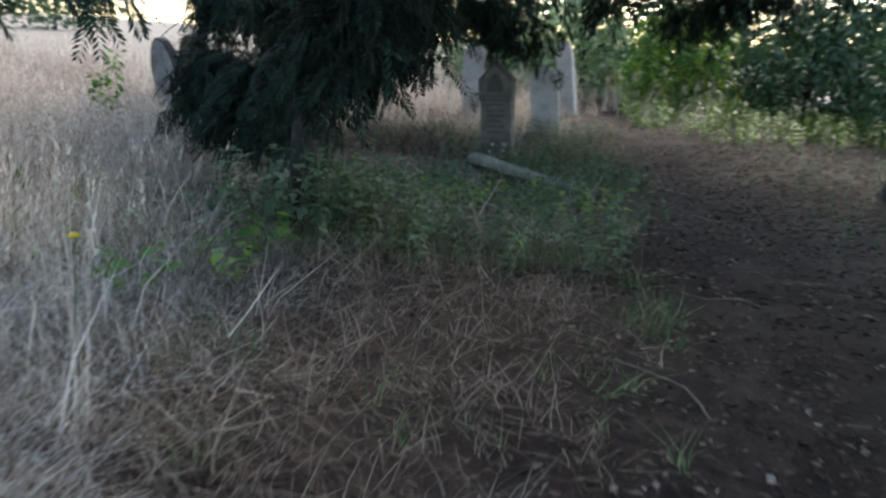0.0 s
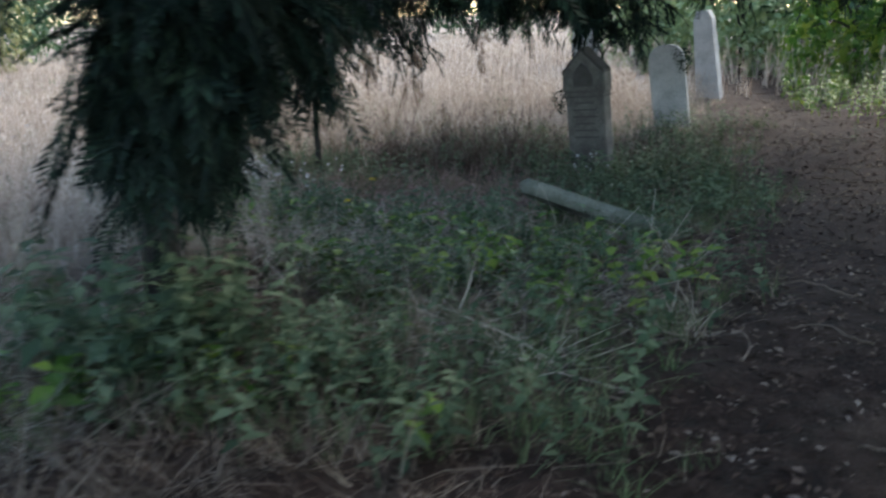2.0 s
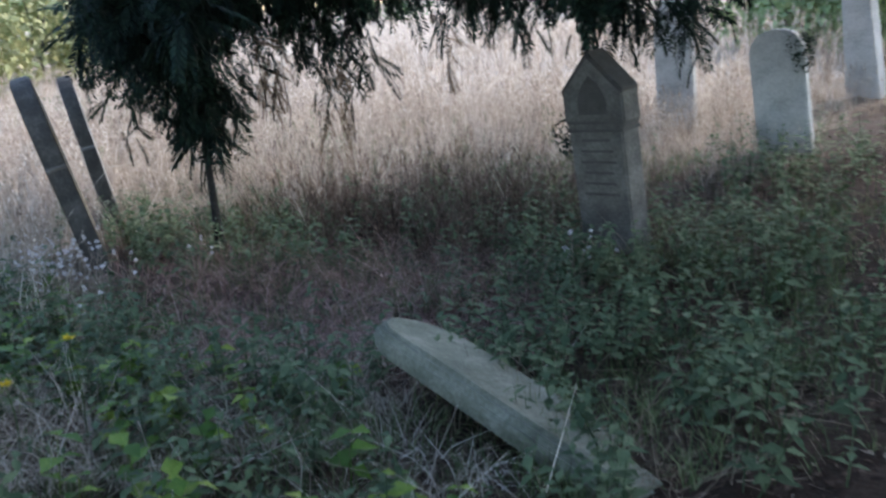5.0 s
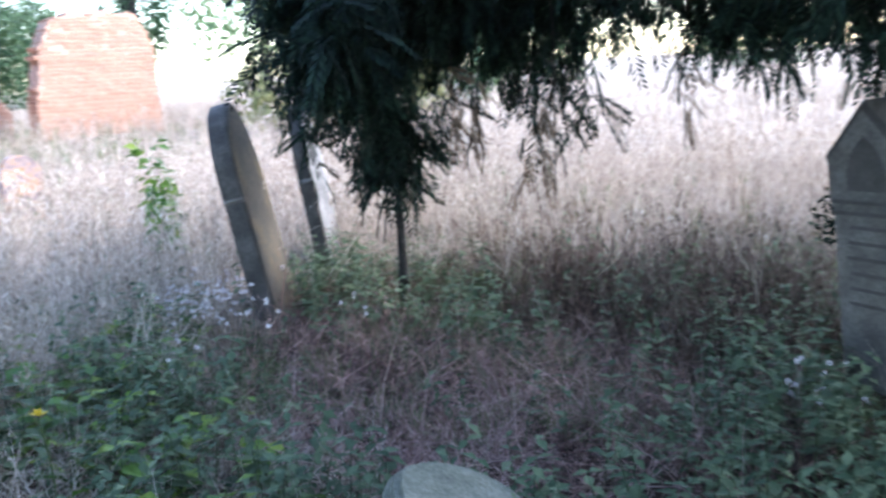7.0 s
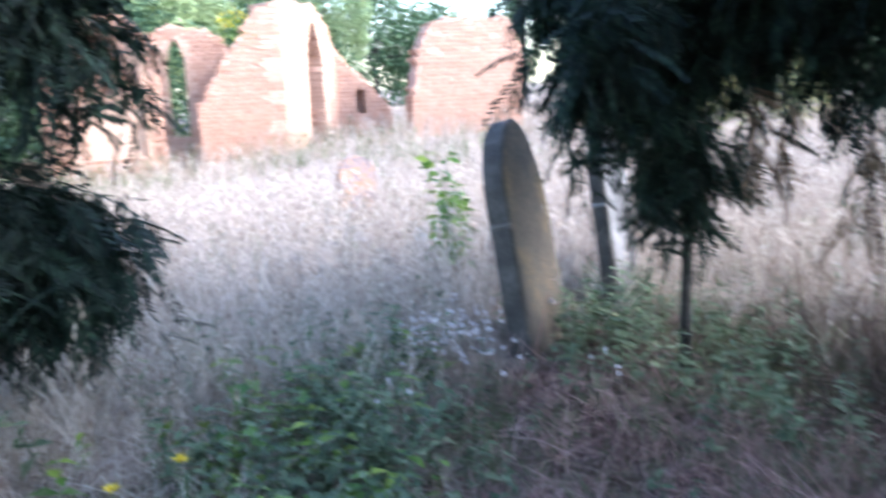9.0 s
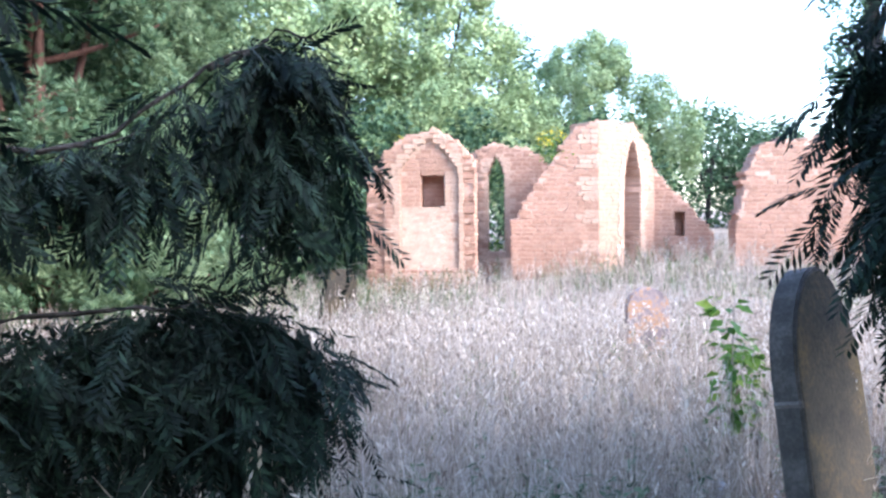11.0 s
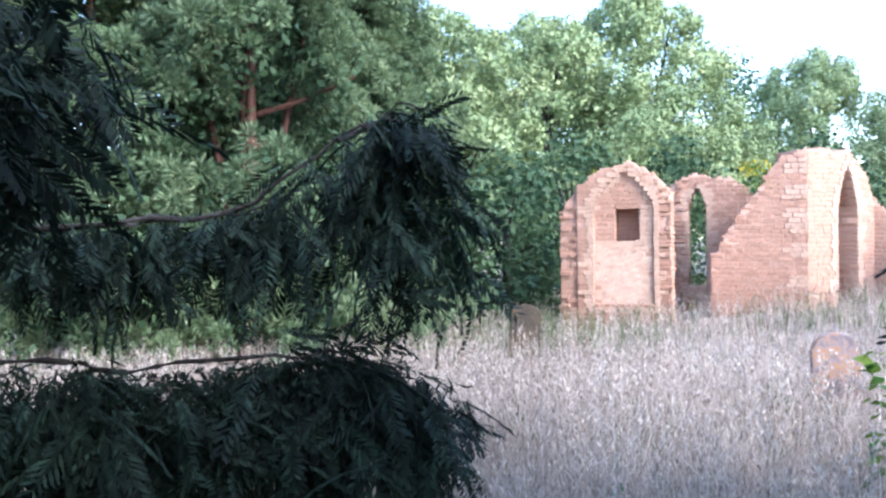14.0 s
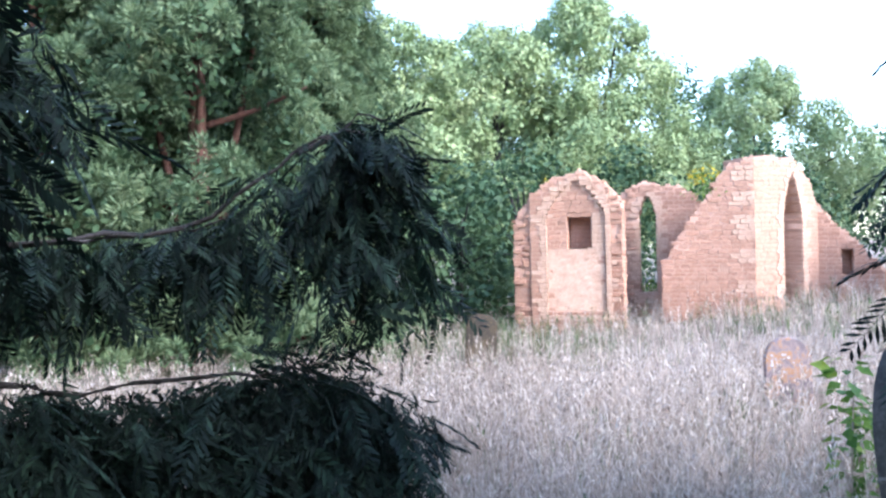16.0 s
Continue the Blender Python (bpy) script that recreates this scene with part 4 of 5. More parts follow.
north_yew = yew("dark yew hung with feathery sprays between leaning headstones", N_X, N_Y, [
    ([(N_X, N_Y, 1.9), (-2.3, 11.55, 1.95), (-2.12, 11.2, 1.8)], 1.15, 66, 0.13),
    ([(-2.1, 11.4, 1.95), (-1.85, 11.75, 2.05), (-1.6, 12.0, 2.0)], 0.5, 34, 0.13),
    ([(N_X, N_Y, 2.4), (-2.2, 11.3, 2.35), (-2.08, 11.0, 2.15)], 0.55, 40, 0.1),
    ([(N_X, N_Y, 1.2), (-2.3, 11.7, 1.15), (-2.2, 11.6, 1.0)], 0.5, 50, 0.06),
    ([(N_X, N_Y, 2.3), (-2.4, 11.3, 2.25), (-2.38, 11.1, 1.95), (-2.36, 11.02, 1.75)], 0.3, 17, 0.05),
    ([(N_X, N_Y, 2.1), (-2.0, 11.2, 2.1), (-1.75, 10.95, 1.85), (-1.6, 10.8, 1.6)], 0.3, 22, 0.05),
    ([(N_X, N_Y, 1.9), (-2.8, 11.7, 1.95), (-3.15, 11.6, 1.75)], 0.8, 34, 0.13),
    ([(N_X, N_Y, 1.9), (-1.95, 12.0, 1.85), (-1.7, 12.2, 1.6)], 0.5, 22, 0.12),
    ([(N_X, N_Y, 2.7), (-1.6, 11.2, 2.75), (-1.05, 10.75, 2.6)], 0.5, 9, 0.05),
    ([(N_X, N_Y, 2.2), (-1.6, 12.1, 2.1), (-0.8, 12.5, 1.95), (-0.1, 12.8, 1.8)], 0.5, 20, 0.14),
    ([(N_X, N_Y, 2.2), (-1.5, 12.3, 2.0), (-1.28, 12.5, 1.6)], 1.15, 14, 0.05),
    ([(N_X, N_Y, 2.5), (-0.9, 12.3, 2.4), (0.4, 12.4, 2.0), (1.1, 12.6, 1.7)], 0.7, 30, 0.18),
    ([(N_X, N_Y, 2.7), (-1.2, 11.4, 2.6), (0.0, 11.2, 2.45), (0.8, 11.5, 2.2)], 0.3, 20, 0.14),
    ([(N_X, N_Y, 2.2), (-3.0, 12.2, 2.2), (-3.6, 12.6, 1.9)], 0.9, 26, 0.18),
    ([(N_X, N_Y, 2.8), (-1.0, 13.2, 2.6), (0.6, 13.9, 2.2)], 0.9, 26, 0.2)], 82, trunk_radius=0.035,
    # unseen clumps reach far past this yew to shade graves and path end
    upper=shade_canopy(CR, -3.0, 1.0, 11.6, 13.6, 3.0, 5.0, 16, 0.7) + shade_canopy(CR, 0.4, 3.8, 11.0, 14.2, 3.2, 4.6, 30, 0.95) + shade_canopy(CR, 0.6, 6.5, 13.5, 19.0, 3.4, 5.2, 46, 1.05))
dry = Bunch()
DRY = np.random.default_rng(84)
for dx, dy, dz, long in ((-1.2, 12.05, 1.3, 0.62), (-1.75, 11.75, 1.5, 0.6), (-1.62, 11.85, 1.35, 0.5), (-0.6, 12.5, 1.45, 0.45)):
    hanging(dry, DRY, (dx - N_X, dy - N_Y, dz - float(ground_z(N_X, N_Y))), long, 9, 0.035, 0.7)
    twig_line = bent([(dx - N_X, dy - N_Y, dz + 0.9 - float(ground_z(N_X, N_Y))), (dx - N_X + 0.02, dy - N_Y, dz + 0.3), (dx - N_X, dy - N_Y, dz - long * 0.8)], 4, 0.008, DRY)
    part("dead_twig", tube("dead_twig", twig_line, np.linspace(0.008, 0.003, len(twig_line)), M_BARK, 5), north_yew)
part("dead_sprays", dry.mesh("dead_sprays", M_YEW_DRY), north_yew, "brown withered hanging sprays")
# trunk stands out of view; the clumps overhead are added to shade the path
yew("dark yew spreading over the path beside the graves", 5.0, 9.5, [
    ([(5.0, 9.5, 3.0), (3.8, 10.6, 3.0), (2.6, 11.8, 2.7), (1.8, 12.6, 2.2)], 0.6, 18, 0.2),
    ([(5.0, 9.5, 3.2), (3.6, 8.8, 3.1), (2.2, 8.4, 2.9), (1.0, 8.4, 2.9)], 0.4, 10, 0.2),
    ([(5.0, 9.5, 2.8), (4.2, 12.0, 2.6), (3.4, 14.0, 2.1)], 0.7, 18, 0.2),
    ([(5.0, 9.5, 3.4), (3.8, 6.5, 3.3), (2.6, 4.6, 3.1)], 0.5, 10, 0.2)], 83, trunk_radius=0.2,
    upper=shade_canopy(CR, 2.4, 8.5, -1.5, 13.0, 2.9, 5.6, 110, 0.95) + shade_canopy(CR, 0.4, 2.8, -2.5, 6.5, 3.1, 4.6, 34, 0.8))


# ---- undergrowth ----
def keep_off_walk(x, y):
    """How far a place lies from the line walked."""
    line = np.array([(0, -1), (0, 0), (0.7, 1.6), (1.7, 4.0), (2.1, 5.6), (2.25, 8.3), (1.7, 9.1), (1.2, 9.9), (1.4, 10.1)])
    best = np.full(np.shape(x), 9.0)
    for a, b in zip(line, line[1:]):
        d = b - a
        t = np.clip(((x - a[0]) * d[0] + (y - a[1]) * d[1]) / (d @ d), 0, 1)
        best = np.minimum(best, np.hypot(x - a[0] - t * d[0], y - a[1] - t * d[1]))
    return best


def patchy(x, y, s=1.0, o=0.0):
    """A smooth uneven field between 0 and 1."""
    return 0.5 + 0.25 * np.sin(1.3 * s * x + 2.1 * np.sin(0.7 * s * y + o)) + 0.25 * np.sin(1.7 * s * y + 1.9 * np.sin(0.9 * s * x + 2 * o))


def scatter(rng, area, count, chance):
    """Random places in an area (x0, x1, y0, y1), kept by chance(x, y)."""
    x, y = rng.uniform(area[0], area[1], count), rng.uniform(area[2], area[3], count)
    k = rng.uniform(0, 1, count) < chance(x, y)
    return x[k], y[k]


def spread(name, label, category, mat, shapes, x, y, scale, tilt, rng, sink=0.0):
    b = Bunch()
    n = len(x)
    z = ground_z(x, y) - sink
    k = rng.integers(0, len(shapes), n)
    turn = rotations(rng.uniform(0, 6.28, n), np.abs(rng.normal(0, tilt, n)), rng.uniform(0, 6.28, n))
    sc = scale * rng.uniform(0.6, 1.25, n)
    for i, shape in enumerate(shapes):
        s = k == i
        b.add(shape, turn[s], np.stack([x, y, z], 1)[s], sc[s])
    return tagged(new(name, b.mesh(name, mat)), label, category, kind="stuff")


def bump_at(x, y, cx, cy, rx, ry):
    return np.exp(-(((x - cx) / rx) ** 2 + ((y - cy) / ry) ** 2))


R = np.random.default_rng(5)
SEED_TUFTS = [tuft(np.random.default_rng(100 + i), 5, 0.5, 0.009, 0.22, 2) for i in range(6)]
FAR_TUFTS = [tuft(np.random.default_rng(110 + i), 5, 0.5, 0.018, 0.2, 2) for i in range(5)]
LOW_TUFTS = [tuft(np.random.default_rng(120 + i), 9, 0.24, 0.007, 0.2) for i in range(6)]
FLAT_TUFTS = [tuft(np.random.default_rng(130 + i), 9, 0.16, 0.007, 0.34) for i in range(6)]
WEEDS = [weed(np.random.default_rng(140 + i), 0.34, 0.085, 0.05, 5) for i in range(6)]
BIG_WEEDS = [weed(np.random.default_rng(150 + i), 0.3, 0.125, 0.105, 3) for i in range(5)]
GRAVES = [(0.85, 9.1), (0.6, 9.25), (1.1, 9.05), (0.35, 9.4), (-7.8, 10.83), (-7.55, 10.8), (-7.3, 10.78), (-7.05, 10.75), (-6.8, 10.72), (0.6, 12.38), (0.68, 12.15), (-2.95, 10.95), (-2.7, 10.7), (-2.5, 10.55), (-3.84, 11.98), (-3.55, 11.7), (1.6, 15.05), (0.9, 9.5), (0.5, 9.7), (0.72, 9.6), (0.3, 9.8), (0.8, 9.35), (0.55, 9.45), (0.3, 9.6)]


def clear_graves(x, y, r=0.22):
    ok = np.ones(np.shape(x))
    for gx, gy in GRAVES:
        ok = ok * (np.hypot(x - gx, y - gy) > r)
    return ok


x, y = scatter(R, (-9, 2.5, 1, 18), 26500, lambda x, y: 0.6 * meadow(x, y) * clear_graves(x, y) * (keep_off_walk(x, y) > 0.9))
spread("meadow_grass", "tall dry pinkish meadow grass with seed heads", "grass", M_STRAW, SEED_TUFTS, x, y, 0.35 + 0.5 * meadow(x, y), 0.22, R)
x, y = scatter(R, (-30, -9, -6, 24), 7500, lambda x, y: 0.9 * np.ones(len(x)))
spread("far_meadow_grass", "tall dry meadow grass before the ruins", "grass", M_STRAW, FAR_TUFTS, x, y, 0.9, 0.16, R)
x, y = scatter(R, (-22, -9, 3, 14), 2600, lambda x, y: np.clip(bump_at(x, y, -14.5, 6.6, 2.2, 1.3) + 0.5 * (patchy(x, y, 0.7, 3.0) > 0.72), 0, 1))
spread("green_patch_grass", "patch of dull green grass before the ruined gable", "grass", M_GREEN_GRASS, FAR_TUFTS, x, y, 0.9, 0.16, R)
x, y = scatter(R, (-9, 12, 18, 44), 2800, lambda x, y: 0.9 * (x < path_edge(y) + 3))
spread("field_grass", "pale dry grass across the open field", "grass", M_STRAW, FAR_TUFTS, x, y, 1.3, 0.14, R)
x, y = scatter(R, (-24, 2, 2, 17), 9000, lambda x, y: 0.35 * meadow(x, y) * (patchy(x, y, 0.8, 2.0) > 0.6) * (keep_off_walk(x, y) > 0.9))
spread("green_meadow_grass", "green blades among the dry meadow grass", "grass", M_GREEN_GRASS, SEED_TUFTS, x, y, 0.72, 0.2, R)

STALKS = [tuft(np.random.default_rng(160 + i), 4, 0.75, 0.011, 0.5, 1) for i in range(6)]
x, y = scatter(R, (-6.5, -0.4, 7.6, 13.5), 2400, lambda x, y: 0.75 * meadow(x, y) * clear_graves(x, y, 0.3) * (patchy(x, y, 2.0, 1.7) > 0.35))
x2, y2 = scatter(R, (-4.5, -0.8, 2.0, 6.0), 700, lambda x, y: 0.8 * meadow(x, y) * (keep_off_walk(x, y) > 1.5))
x, y = np.concatenate([x, x2]), np.concatenate([y, y2])
spread("tall_straw", "coarse bleached bent stalks standing in the dry meadow", "grass", M_BLEACHED, STALKS, x, y, 0.85, 0.4, R)
x, y = scatter(R, (-2.8, 0.4, 12.1, 13.8), 900, lambda x, y: np.clip(1.5 * bump_at(x, y, -1.1, 12.9, 1.3, 0.55), 0, 1))
spread("dead_brush", "dark brown tangle of dead stems along the hollow", "brush", M_BRUSH, STALKS, x, y, 0.72, 0.6, R)


def thatch_chance(x, y):
    strip = np.clip((path_edge(y) + 0.25 - x) / 0.5, 0, 1)
    return strip * (0.45 + 0.55 * patchy(x, y, 1.6, 0.4)) * (1 - 0.6 * meadow(x, y))


x, y = scatter(R, (-4, 3, -0.5, 15), 11500, thatch_chance)
spread("dead_grass", "flattened brown dead grass between the graves", "grass", M_TAN, FLAT_TUFTS, x, y, 0.9, 0.7, R)
x, y = scatter(R, (-2.6, 0.8, 9.6, 12.4), 3200, lambda x, y: np.clip(1.4 * bump_at(x, y, -0.95, 10.9, 1.1, 0.8), 0, 1))
spread("reddish_thatch", "reddish-brown dead grass thatch in the hollow", "grass", M_THATCH, FLAT_TUFTS, x, y, 1.0, 0.8, R)
x, y = scatter(R, (-4, 1.0, 0.5, 7), 4800, lambda x, y: np.clip((0.3 - x + 0.05 * y) / 1.2, 0, 1) * 0.8 * (keep_off_walk(x, y) > 0.5))
spread("tangled_straw", "tangled pale straw beside the path", "grass", M_TAN, FLAT_TUFTS, x, y, 1.1, 0.6, R)
x, y = scatter(R, (-4, -0.4, 1.2, 6.5), 4600, lambda x, y: np.clip((-0.55 - x - 0.05 * y) / 0.7, 0, 1) * 0.8)
x2, y2 = scatter(R, (-3.2, 0.3, 7.8, 10.0), 3400, lambda x, y: np.clip((0.1 - x) / 0.8, 0, 1) * 0.3)
x3, y3 = scatter(R, (-1.2, 1.6, 6.0, 10.2), 900, lambda x, y: (x < path_edge(y) + 0.2) * (patchy(x, y, 2.6, 2.2) > 0.45) * (keep_off_walk(x, y) > 0.3))
x, y = np.concatenate([x, x2, x3]), np.concatenate([y, y2, y3])
spread("pale_straw", "bleached flattened straw at the meadow edge", "grass", M_BLEACHED, FLAT_TUFTS, x, y, 1.2, 0.5, R)
x, y = scatter(R, (-4, 3, 0.5, 15), 9000, lambda x, y: np.clip((path_edge(y) + 0.3 - x) / 0.6, 0, 1) * (patchy(x, y, 1.3, 1.1) > 0.45) * (1 - 0.8 * meadow(x, y)) * np.clip((y - 3.0) / 1.5, 0.12, 1))
spread("low_green_grass", "short dull green grass between the graves", "grass", M_GREEN_GRASS, LOW_TUFTS, x, y, 0.9, 0.35, R)


def weed_chance(x, y):
    c = bump_at(x, y, 0.9, 9.9, 1.2, 1.0) + 0.5 * bump_at(x, y, 1.6, 12.2, 0.65, 1.9) + 0.65 * bump_at(x, y, 0.3, 7.6, 1.3, 0.8)
    c = c + 0.75 * bump_at(x, y, -0.2, 5.8, 1.2, 0.5) + 0.4 * bump_at(x, y, -2.6, 9.6, 1.2, 0.9) + 0.8 * bump_at(x, y, 1.7, 14.4, 0.6, 0.7)
    c = c + 0.4 * bump_at(x, y, -0.2, 12.0, 1.0, 0.7) + 1.0 * bump_at(x, y, -2.8, 11.6, 0.8, 0.6) + 0.8 * bump_at(x, y, -1.9, 11.6, 0.7, 0.5) + 0.9 * bump_at(x, y, -1.0, 9.5, 1.0, 0.5) + 0.6 * bump_at(x, y, -2.1, 9.9, 0.7, 0.4) + 0.4 * bump_at(x, y, -0.6, 12.9, 1.6, 0.6) + 0.8 * bump_at(x, y, 0.6, 11.2, 0.9, 0.8)
    c = c * (1 - 0.95 * np.clip(1.5 * bump_at(x, y, -0.95, 10.9, 1.1, 0.75), 0, 1))
    c = c + 0.8 * bump_at(x, y, 1.5, 9.3, 0.5, 0.3)
    return np.clip(c, 0, 1) * (keep_off_walk(x, y) > 0.16) * (x < path_edge(y) + 0.15) * clear_graves(x, y, 0.16) * (0.35 + 0.65 * (patchy(x, y, 3.0, 0.7) > 0.4))


x, y = scatter(R, (-4, 3, 3, 16), 15000, lambda x, y: 0.75 * weed_chance(x, y))
spread("nettles", "dull green nettles and ground weeds around the graves", "weeds", M_NETTLE, WEEDS, x, y, 0.97, 0.25, R)


x, y = scatter(R, (-1.7, 0.2, 5.4, 6.15), 260, lambda x, y: np.clip(1.2 * bump_at(x, y, -0.95, 5.85, 0.5, 0.25), 0, 1))
spread("nettle_patch", "tall dull green nettles hiding the yew's foot", "weeds", M_NETTLE, WEEDS, x, y, 1.5, 0.2, R)


def bright_chance(x, y):
    c = 1.6 * bump_at(x, y, -1.45, 4.9, 0.4, 0.5) + 0.6 * bump_at(x, y, -0.3, 5.6, 0.5, 0.3) + 1.5 * bump_at(x, y, 0.3, 7.9, 0.9, 0.7) + 0.7 * bump_at(x, y, 0.9, 9.2, 0.7, 0.3) + 1.1 * bump_at(x, y, -1.2, 9.35, 1.0, 0.5) + 0.5 * bump_at(x, y, -2.3, 9.7, 0.7, 0.5)
    return np.clip(c, 0, 1) * (keep_off_walk(x, y) > 0.6) * clear_graves(x, y, 0.25)


x, y = scatter(R, (-4, 3, 3, 12), 4200, lambda x, y: 0.5 * bright_chance(x, y))
spread("bright_weeds", "bright yellow-green leafy weeds", "weeds", M_BRIGHT_LEAF, BIG_WEEDS, x, y, 0.85, 0.3, R)
x, y = scatter(R, (2.2, 9, 13, 24), 1700, lambda x, y: 0.8 * (x > path_edge(y) + 0.9 + 0.5 * np.sin(y)) * (y > 14))
spread("path_end_weeds", "lush green weeds beside the far path", "weeds", M_BRIGHT_LEAF, WEEDS, x, y, 1.3, 0.25, R)
x, y = scatter(R, (1.5, 7, 4, 14), 1800, lambda x, y: 0.6 * np.clip((x - 0.9 - path_edge(y)) / 1.5, 0, 1) * (keep_off_walk(x, y) > 0.9))
spread("shade_weeds", "low dark weeds in the shade beside the path", "weeds", M_NETTLE, WEEDS, x, y, 0.6, 0.3, R)

LITTER = [leaf_card(0.05), leaf_card(0.035), (leaf_card(0.065)[0] * (1, 0.45, 1), leaf_card(0.065)[1])]
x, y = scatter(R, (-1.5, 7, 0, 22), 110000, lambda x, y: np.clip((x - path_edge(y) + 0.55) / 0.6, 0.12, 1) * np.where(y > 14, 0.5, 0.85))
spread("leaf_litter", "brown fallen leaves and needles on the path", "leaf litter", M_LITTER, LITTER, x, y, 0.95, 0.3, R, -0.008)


# ---- small single things ----
def twig(x, y, yaw, length, seed, label="thin dry fallen twig lying on the path"):
    rng = np.random.default_rng(seed)
    pts = [(0, 0, 0), (length * 0.3, 0.06 * rng.normal(), 0.015), (length * 0.65, 0.1 * rng.normal(), 0.02), (length, 0.08 * rng.normal(), 0.0)]
    line = bent(pts, 4, 0.004, rng)
    ob = tagged(new("twig", tube("twig", line, np.linspace(0.007, 0.0025, len(line)), M_TWIG, 6)), label, "twig", group="fallen twigs")
    ob.matrix_world = pose(x, y, float(ground_z(x, y)) + 0.02, 0, 0, yaw)
    return ob


for i in range(26):
    ty = R.uniform(1.8, 14)
    twig(float(path_edge(ty)) + R.uniform(0.0, 1.6), ty, R.uniform(0, 360), R.uniform(0.2, 0.6), 200 + i)
for tx, ty, yaw, ln in ((1.05, 3.1, 120, 0.8), (0.95, 3.9, 110, 0.55), (-1.3, 11.35, 20, 0.5), (-0.9, 11.2, 160, 0.4), (-2.9, 10.1, 75, 0.6), (-2.6, 9.8, 110, 0.5)):
    twig(tx, ty, yaw, ln, int(tx * 31 + ty * 7) % 97 + 300, "pale dry fallen stick among dead grass")


def yellow_flower(x, y, h, seed):
    rng = np.random.default_rng(seed)
    plant = tagged(new("yellow_flower"), "single yellow flower on a thin green stem", "flower", group="yellow flowers")
    plant.location = (x, y, float(ground_z(x, y)))
    line = bent([(0, 0, -0.02), (0.02, 0.01, h * 0.5), (0.03, -0.01, h)], 4)
    part("stem", tube("stem", line, np.linspace(0.004, 0.0025, len(line)), M_GREEN_GRASS, 5), plant)
    b = Bunch()
    n = 26
    d = np.stack([np.cos(np.arange(n) * 2.4), np.sin(np.arange(n) * 2.4), rng.uniform(0.05, 0.9, n)], 1)
    b.add(leaf(0.035, 0.014, 0.1, 0.1), along(d, rng.uniform(-0.3, 0.3, n)), np.tile((0.03, -0.01, h), (n, 1)), rng.uniform(0.7, 1.1, n))
    part("bloom", b.mesh("bloom", M_YELLOW), plant)


for fx, fy, fh, fs in ((-1.5, 3.35, 0.5, 1), (-0.87, 8.94, 0.5, 2), (-1.0, 8.7, 0.35, 3)):
    yellow_flower(fx, fy, fh, fs)


def white_flower_plant(seed):
    rng = np.random.default_rng(seed)
    plant = tagged(new("white_flower_plant"), "wispy grey stems with small white fluffy flowers", "flower", group="white flowers by the headstone")
    for i in range(4):
        a, r = rng.uniform(0, 6.28), rng.uniform(0.03, 0.16)
        hh = rng.uniform(0.6, 1.1) * 0.45
        line = bent([(0.2 * r * math.cos(a), 0.2 * r * math.sin(a), -0.02), (0.4 * r * math.cos(a), 0.4 * r * math.sin(a), hh * 0.6), (r * math.cos(a), r * math.sin(a), hh)], 2)
        part("stem", tube("stem", line, np.linspace(0.0035, 0.002, len(line)), M_STALK, 4), plant)
        blooms = Bunch()
        n = 10
        d = rng.normal(0, 1, (n, 3)) + (0, 0, 0.6)
        blooms.add(leaf_card(0.024), along(d, rng.uniform(0, 6, n)), np.tile((r * math.cos(a), r * math.sin(a), hh), (n, 1)), rng.uniform(0.7, 1.2, n))
        part("bloom", blooms.mesh("bloom", M_WHITE_PETAL), plant)
    return plant


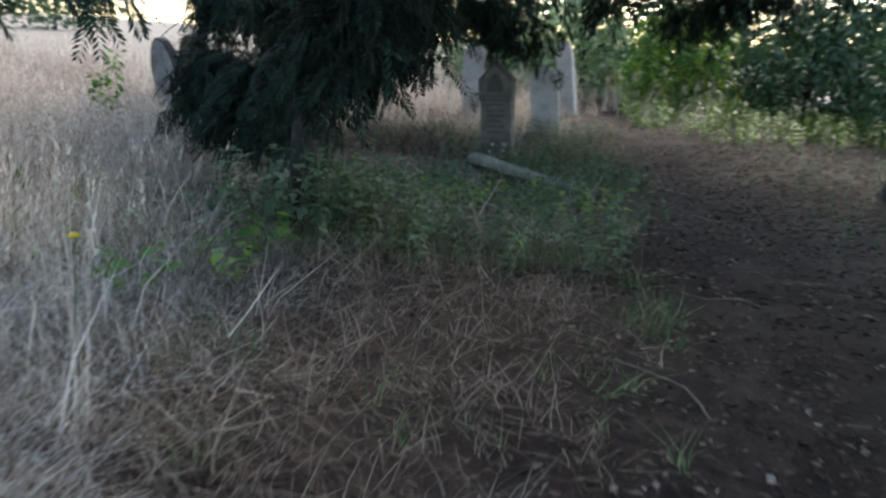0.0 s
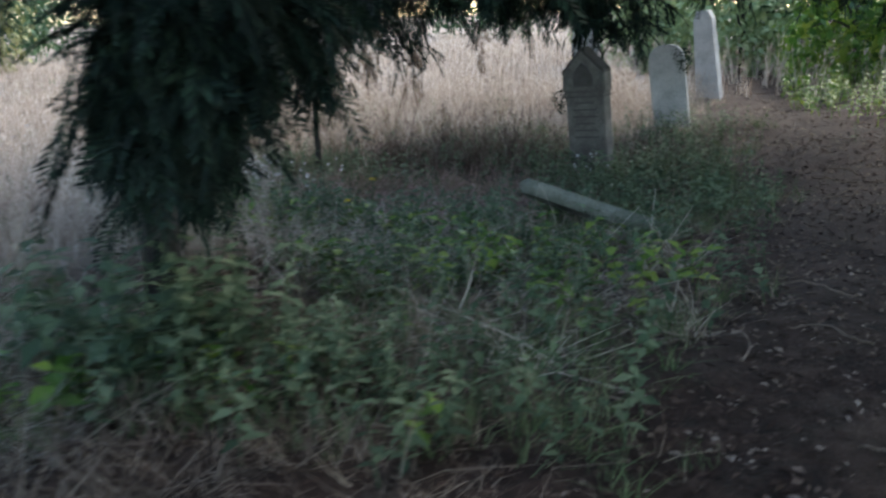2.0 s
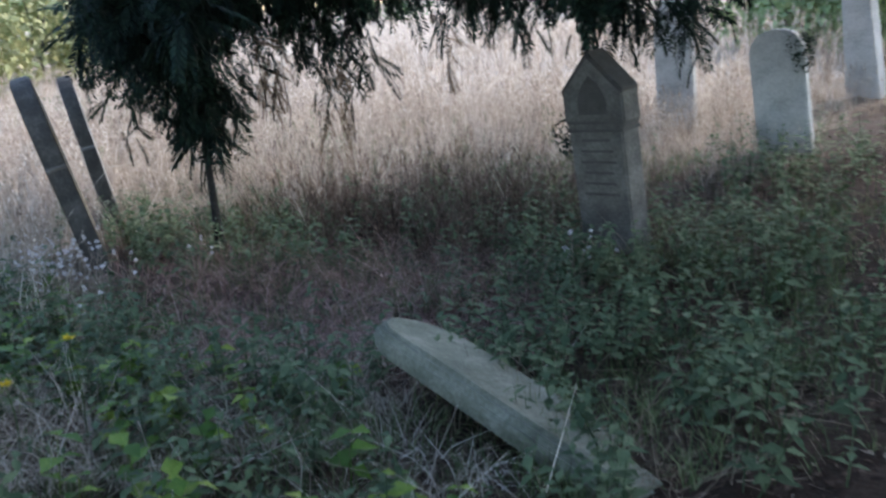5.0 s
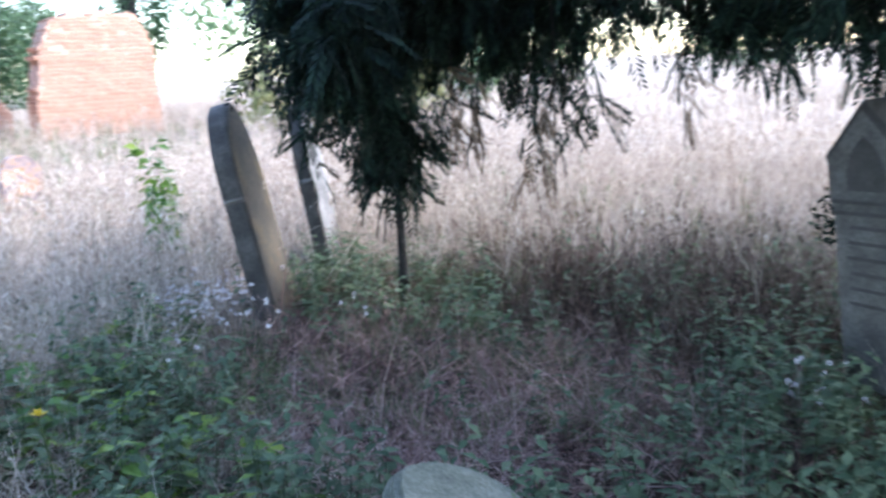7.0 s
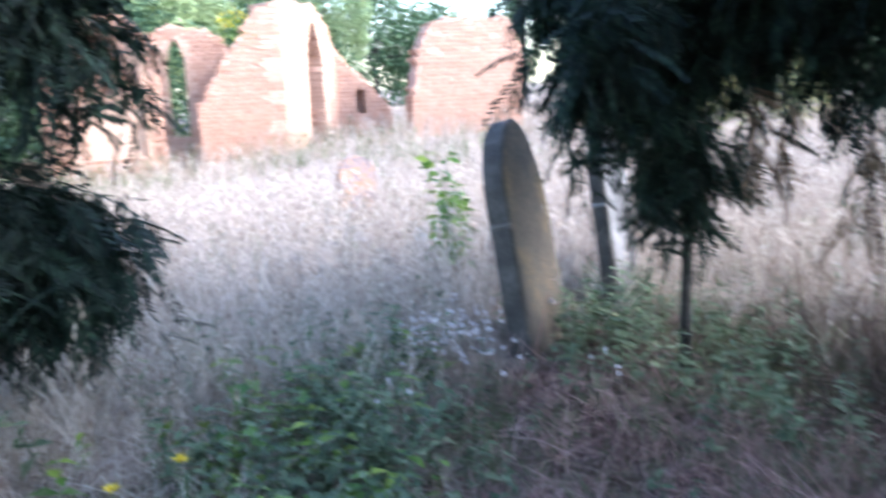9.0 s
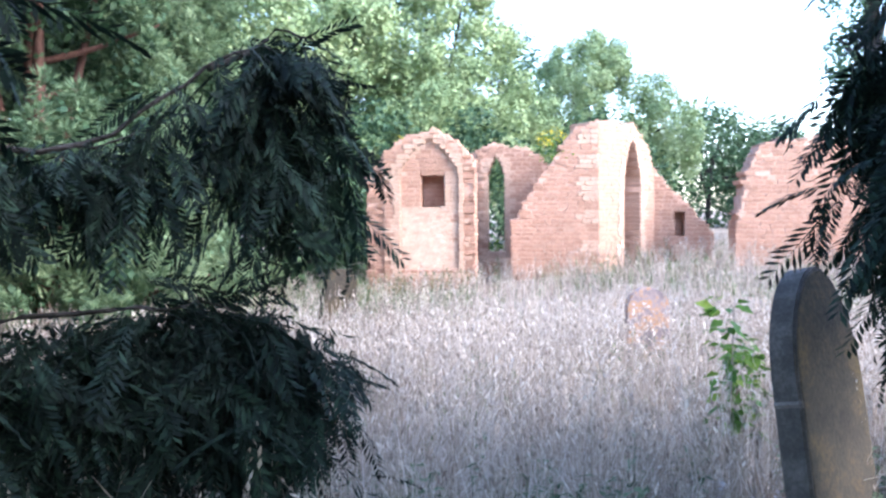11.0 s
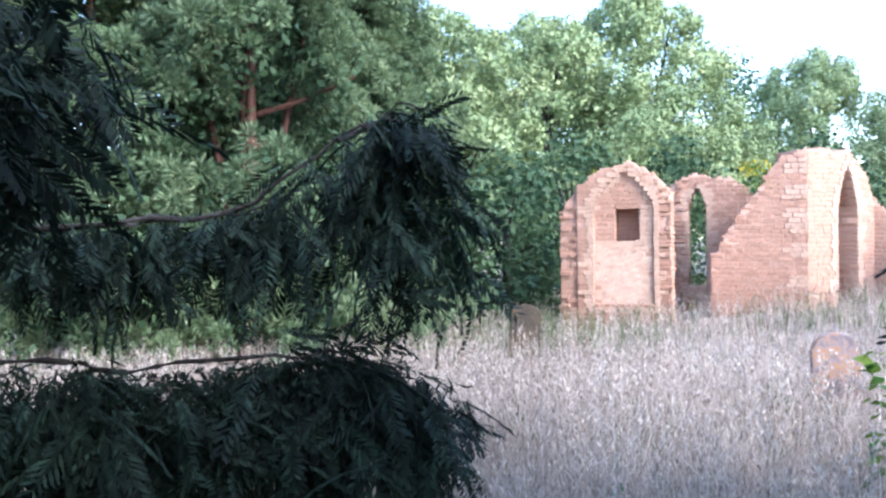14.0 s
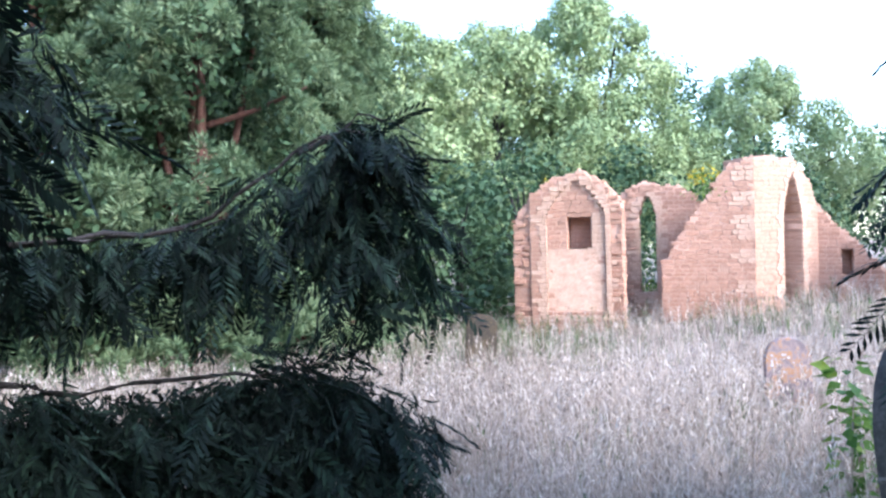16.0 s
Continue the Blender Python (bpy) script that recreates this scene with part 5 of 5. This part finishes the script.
FLOWERS = [white_flower_plant(400 + i) for i in range(4)]
for i, plant in enumerate(FLOWERS):
    fx, fy = (-2.4, -2.7, -2.1, -2.55)[i], (10.3, 10.45, 10.5, 10.1)[i]
    plant.matrix_world = pose(fx, fy, float(ground_z(fx, fy))) @ Matrix.Scale(0.8, 4)
for i in range(31):
    a, r = R.uniform(0, 6.28), abs(R.normal(0, 0.55))
    fx, fy = -2.5 + r * math.cos(a) * 1.1, 10.4 + r * math.sin(a)
    if i >= 28:
        fx, fy = R.uniform(-0.6, 1.2), R.uniform(11.2, 11.8)
    copy_thing(FLOWERS[i % 4], pose(fx, fy, float(ground_z(fx, fy)) - R.uniform(0.0, 0.1), 0, 0, R.uniform(0, 360)))


def leafy_sapling(x, y, h, seed, label):
    rng = np.random.default_rng(seed)
    plant = tagged(new("sapling"), label, "sapling")
    plant.location = (x, y, float(ground_z(x, y)))
    line = bent([(0, 0, -0.03), (0.03, 0.02, h * 0.5), (-0.02, 0.05, h)], 4)
    part("stem", tube("stem", line, np.linspace(0.009, 0.004, len(line)), M_STALK, 5), plant)
    b = Bunch()
    n = 74
    u = rng.uniform(0.25, 1, n)
    a = rng.uniform(0, 6.28, n)
    p = np.stack([0.1 * np.cos(a) * rng.uniform(0.2, 1, n), 0.1 * np.sin(a) * rng.uniform(0.2, 1, n), u * h], 1)
    d = np.stack([np.cos(a), np.sin(a), rng.uniform(-0.6, 0.4, n)], 1)
    b.add(leaf(0.1, 0.085, 0.2, 0.15), along(d, rng.normal(0, 0.4, n)), p, rng.uniform(0.6, 1.2, n))
    part("leaves", b.mesh("leaves", M_BRIGHT_LEAF), plant)


leafy_sapling(-4.2, 10.82, 1.12, 501, "young sapling with large bright green leaves by the headstone")
leafy_sapling(-4.45, 11.0, 0.8, 502, "young sapling with large bright green leaves in dry grass")


def wall_top_plant(x, y, z, r, seed, label, yellow):
    rng = np.random.default_rng(seed)
    plant = tagged(new("wall_plant"), label, "plant")
    plant.location = (x, y, z)
    part("foliage", crown_mesh("foliage", [(0, 0, r * 0.6, r), (0.12, r * 0.7, r * 0.3, r * 0.7)], 1500, 0.07, M_BRIGHT_LEAF, rng), plant)
    if yellow:
        part("bloom", crown_mesh("bloom", [(0, 0, r * 1.15, r * 0.75), (0.1, -r * 0.5, r * 0.95, r * 0.45)], 900, 0.06, M_YELLOW, rng, 0.6), plant)


wall_top_plant(-18.4, 10.2, 2.62, 0.46, 601, "ragwort with yellow flowers growing on the ruined gable", True)
wall_top_plant(-17.4, 6.9, 2.95, 0.12, 602, "small weed with yellow flowers on the wall top", True)
wall_top_plant(-20.4, 8.85, 0.5, 0.25, 603, "green weeds growing in the slit opening", False)
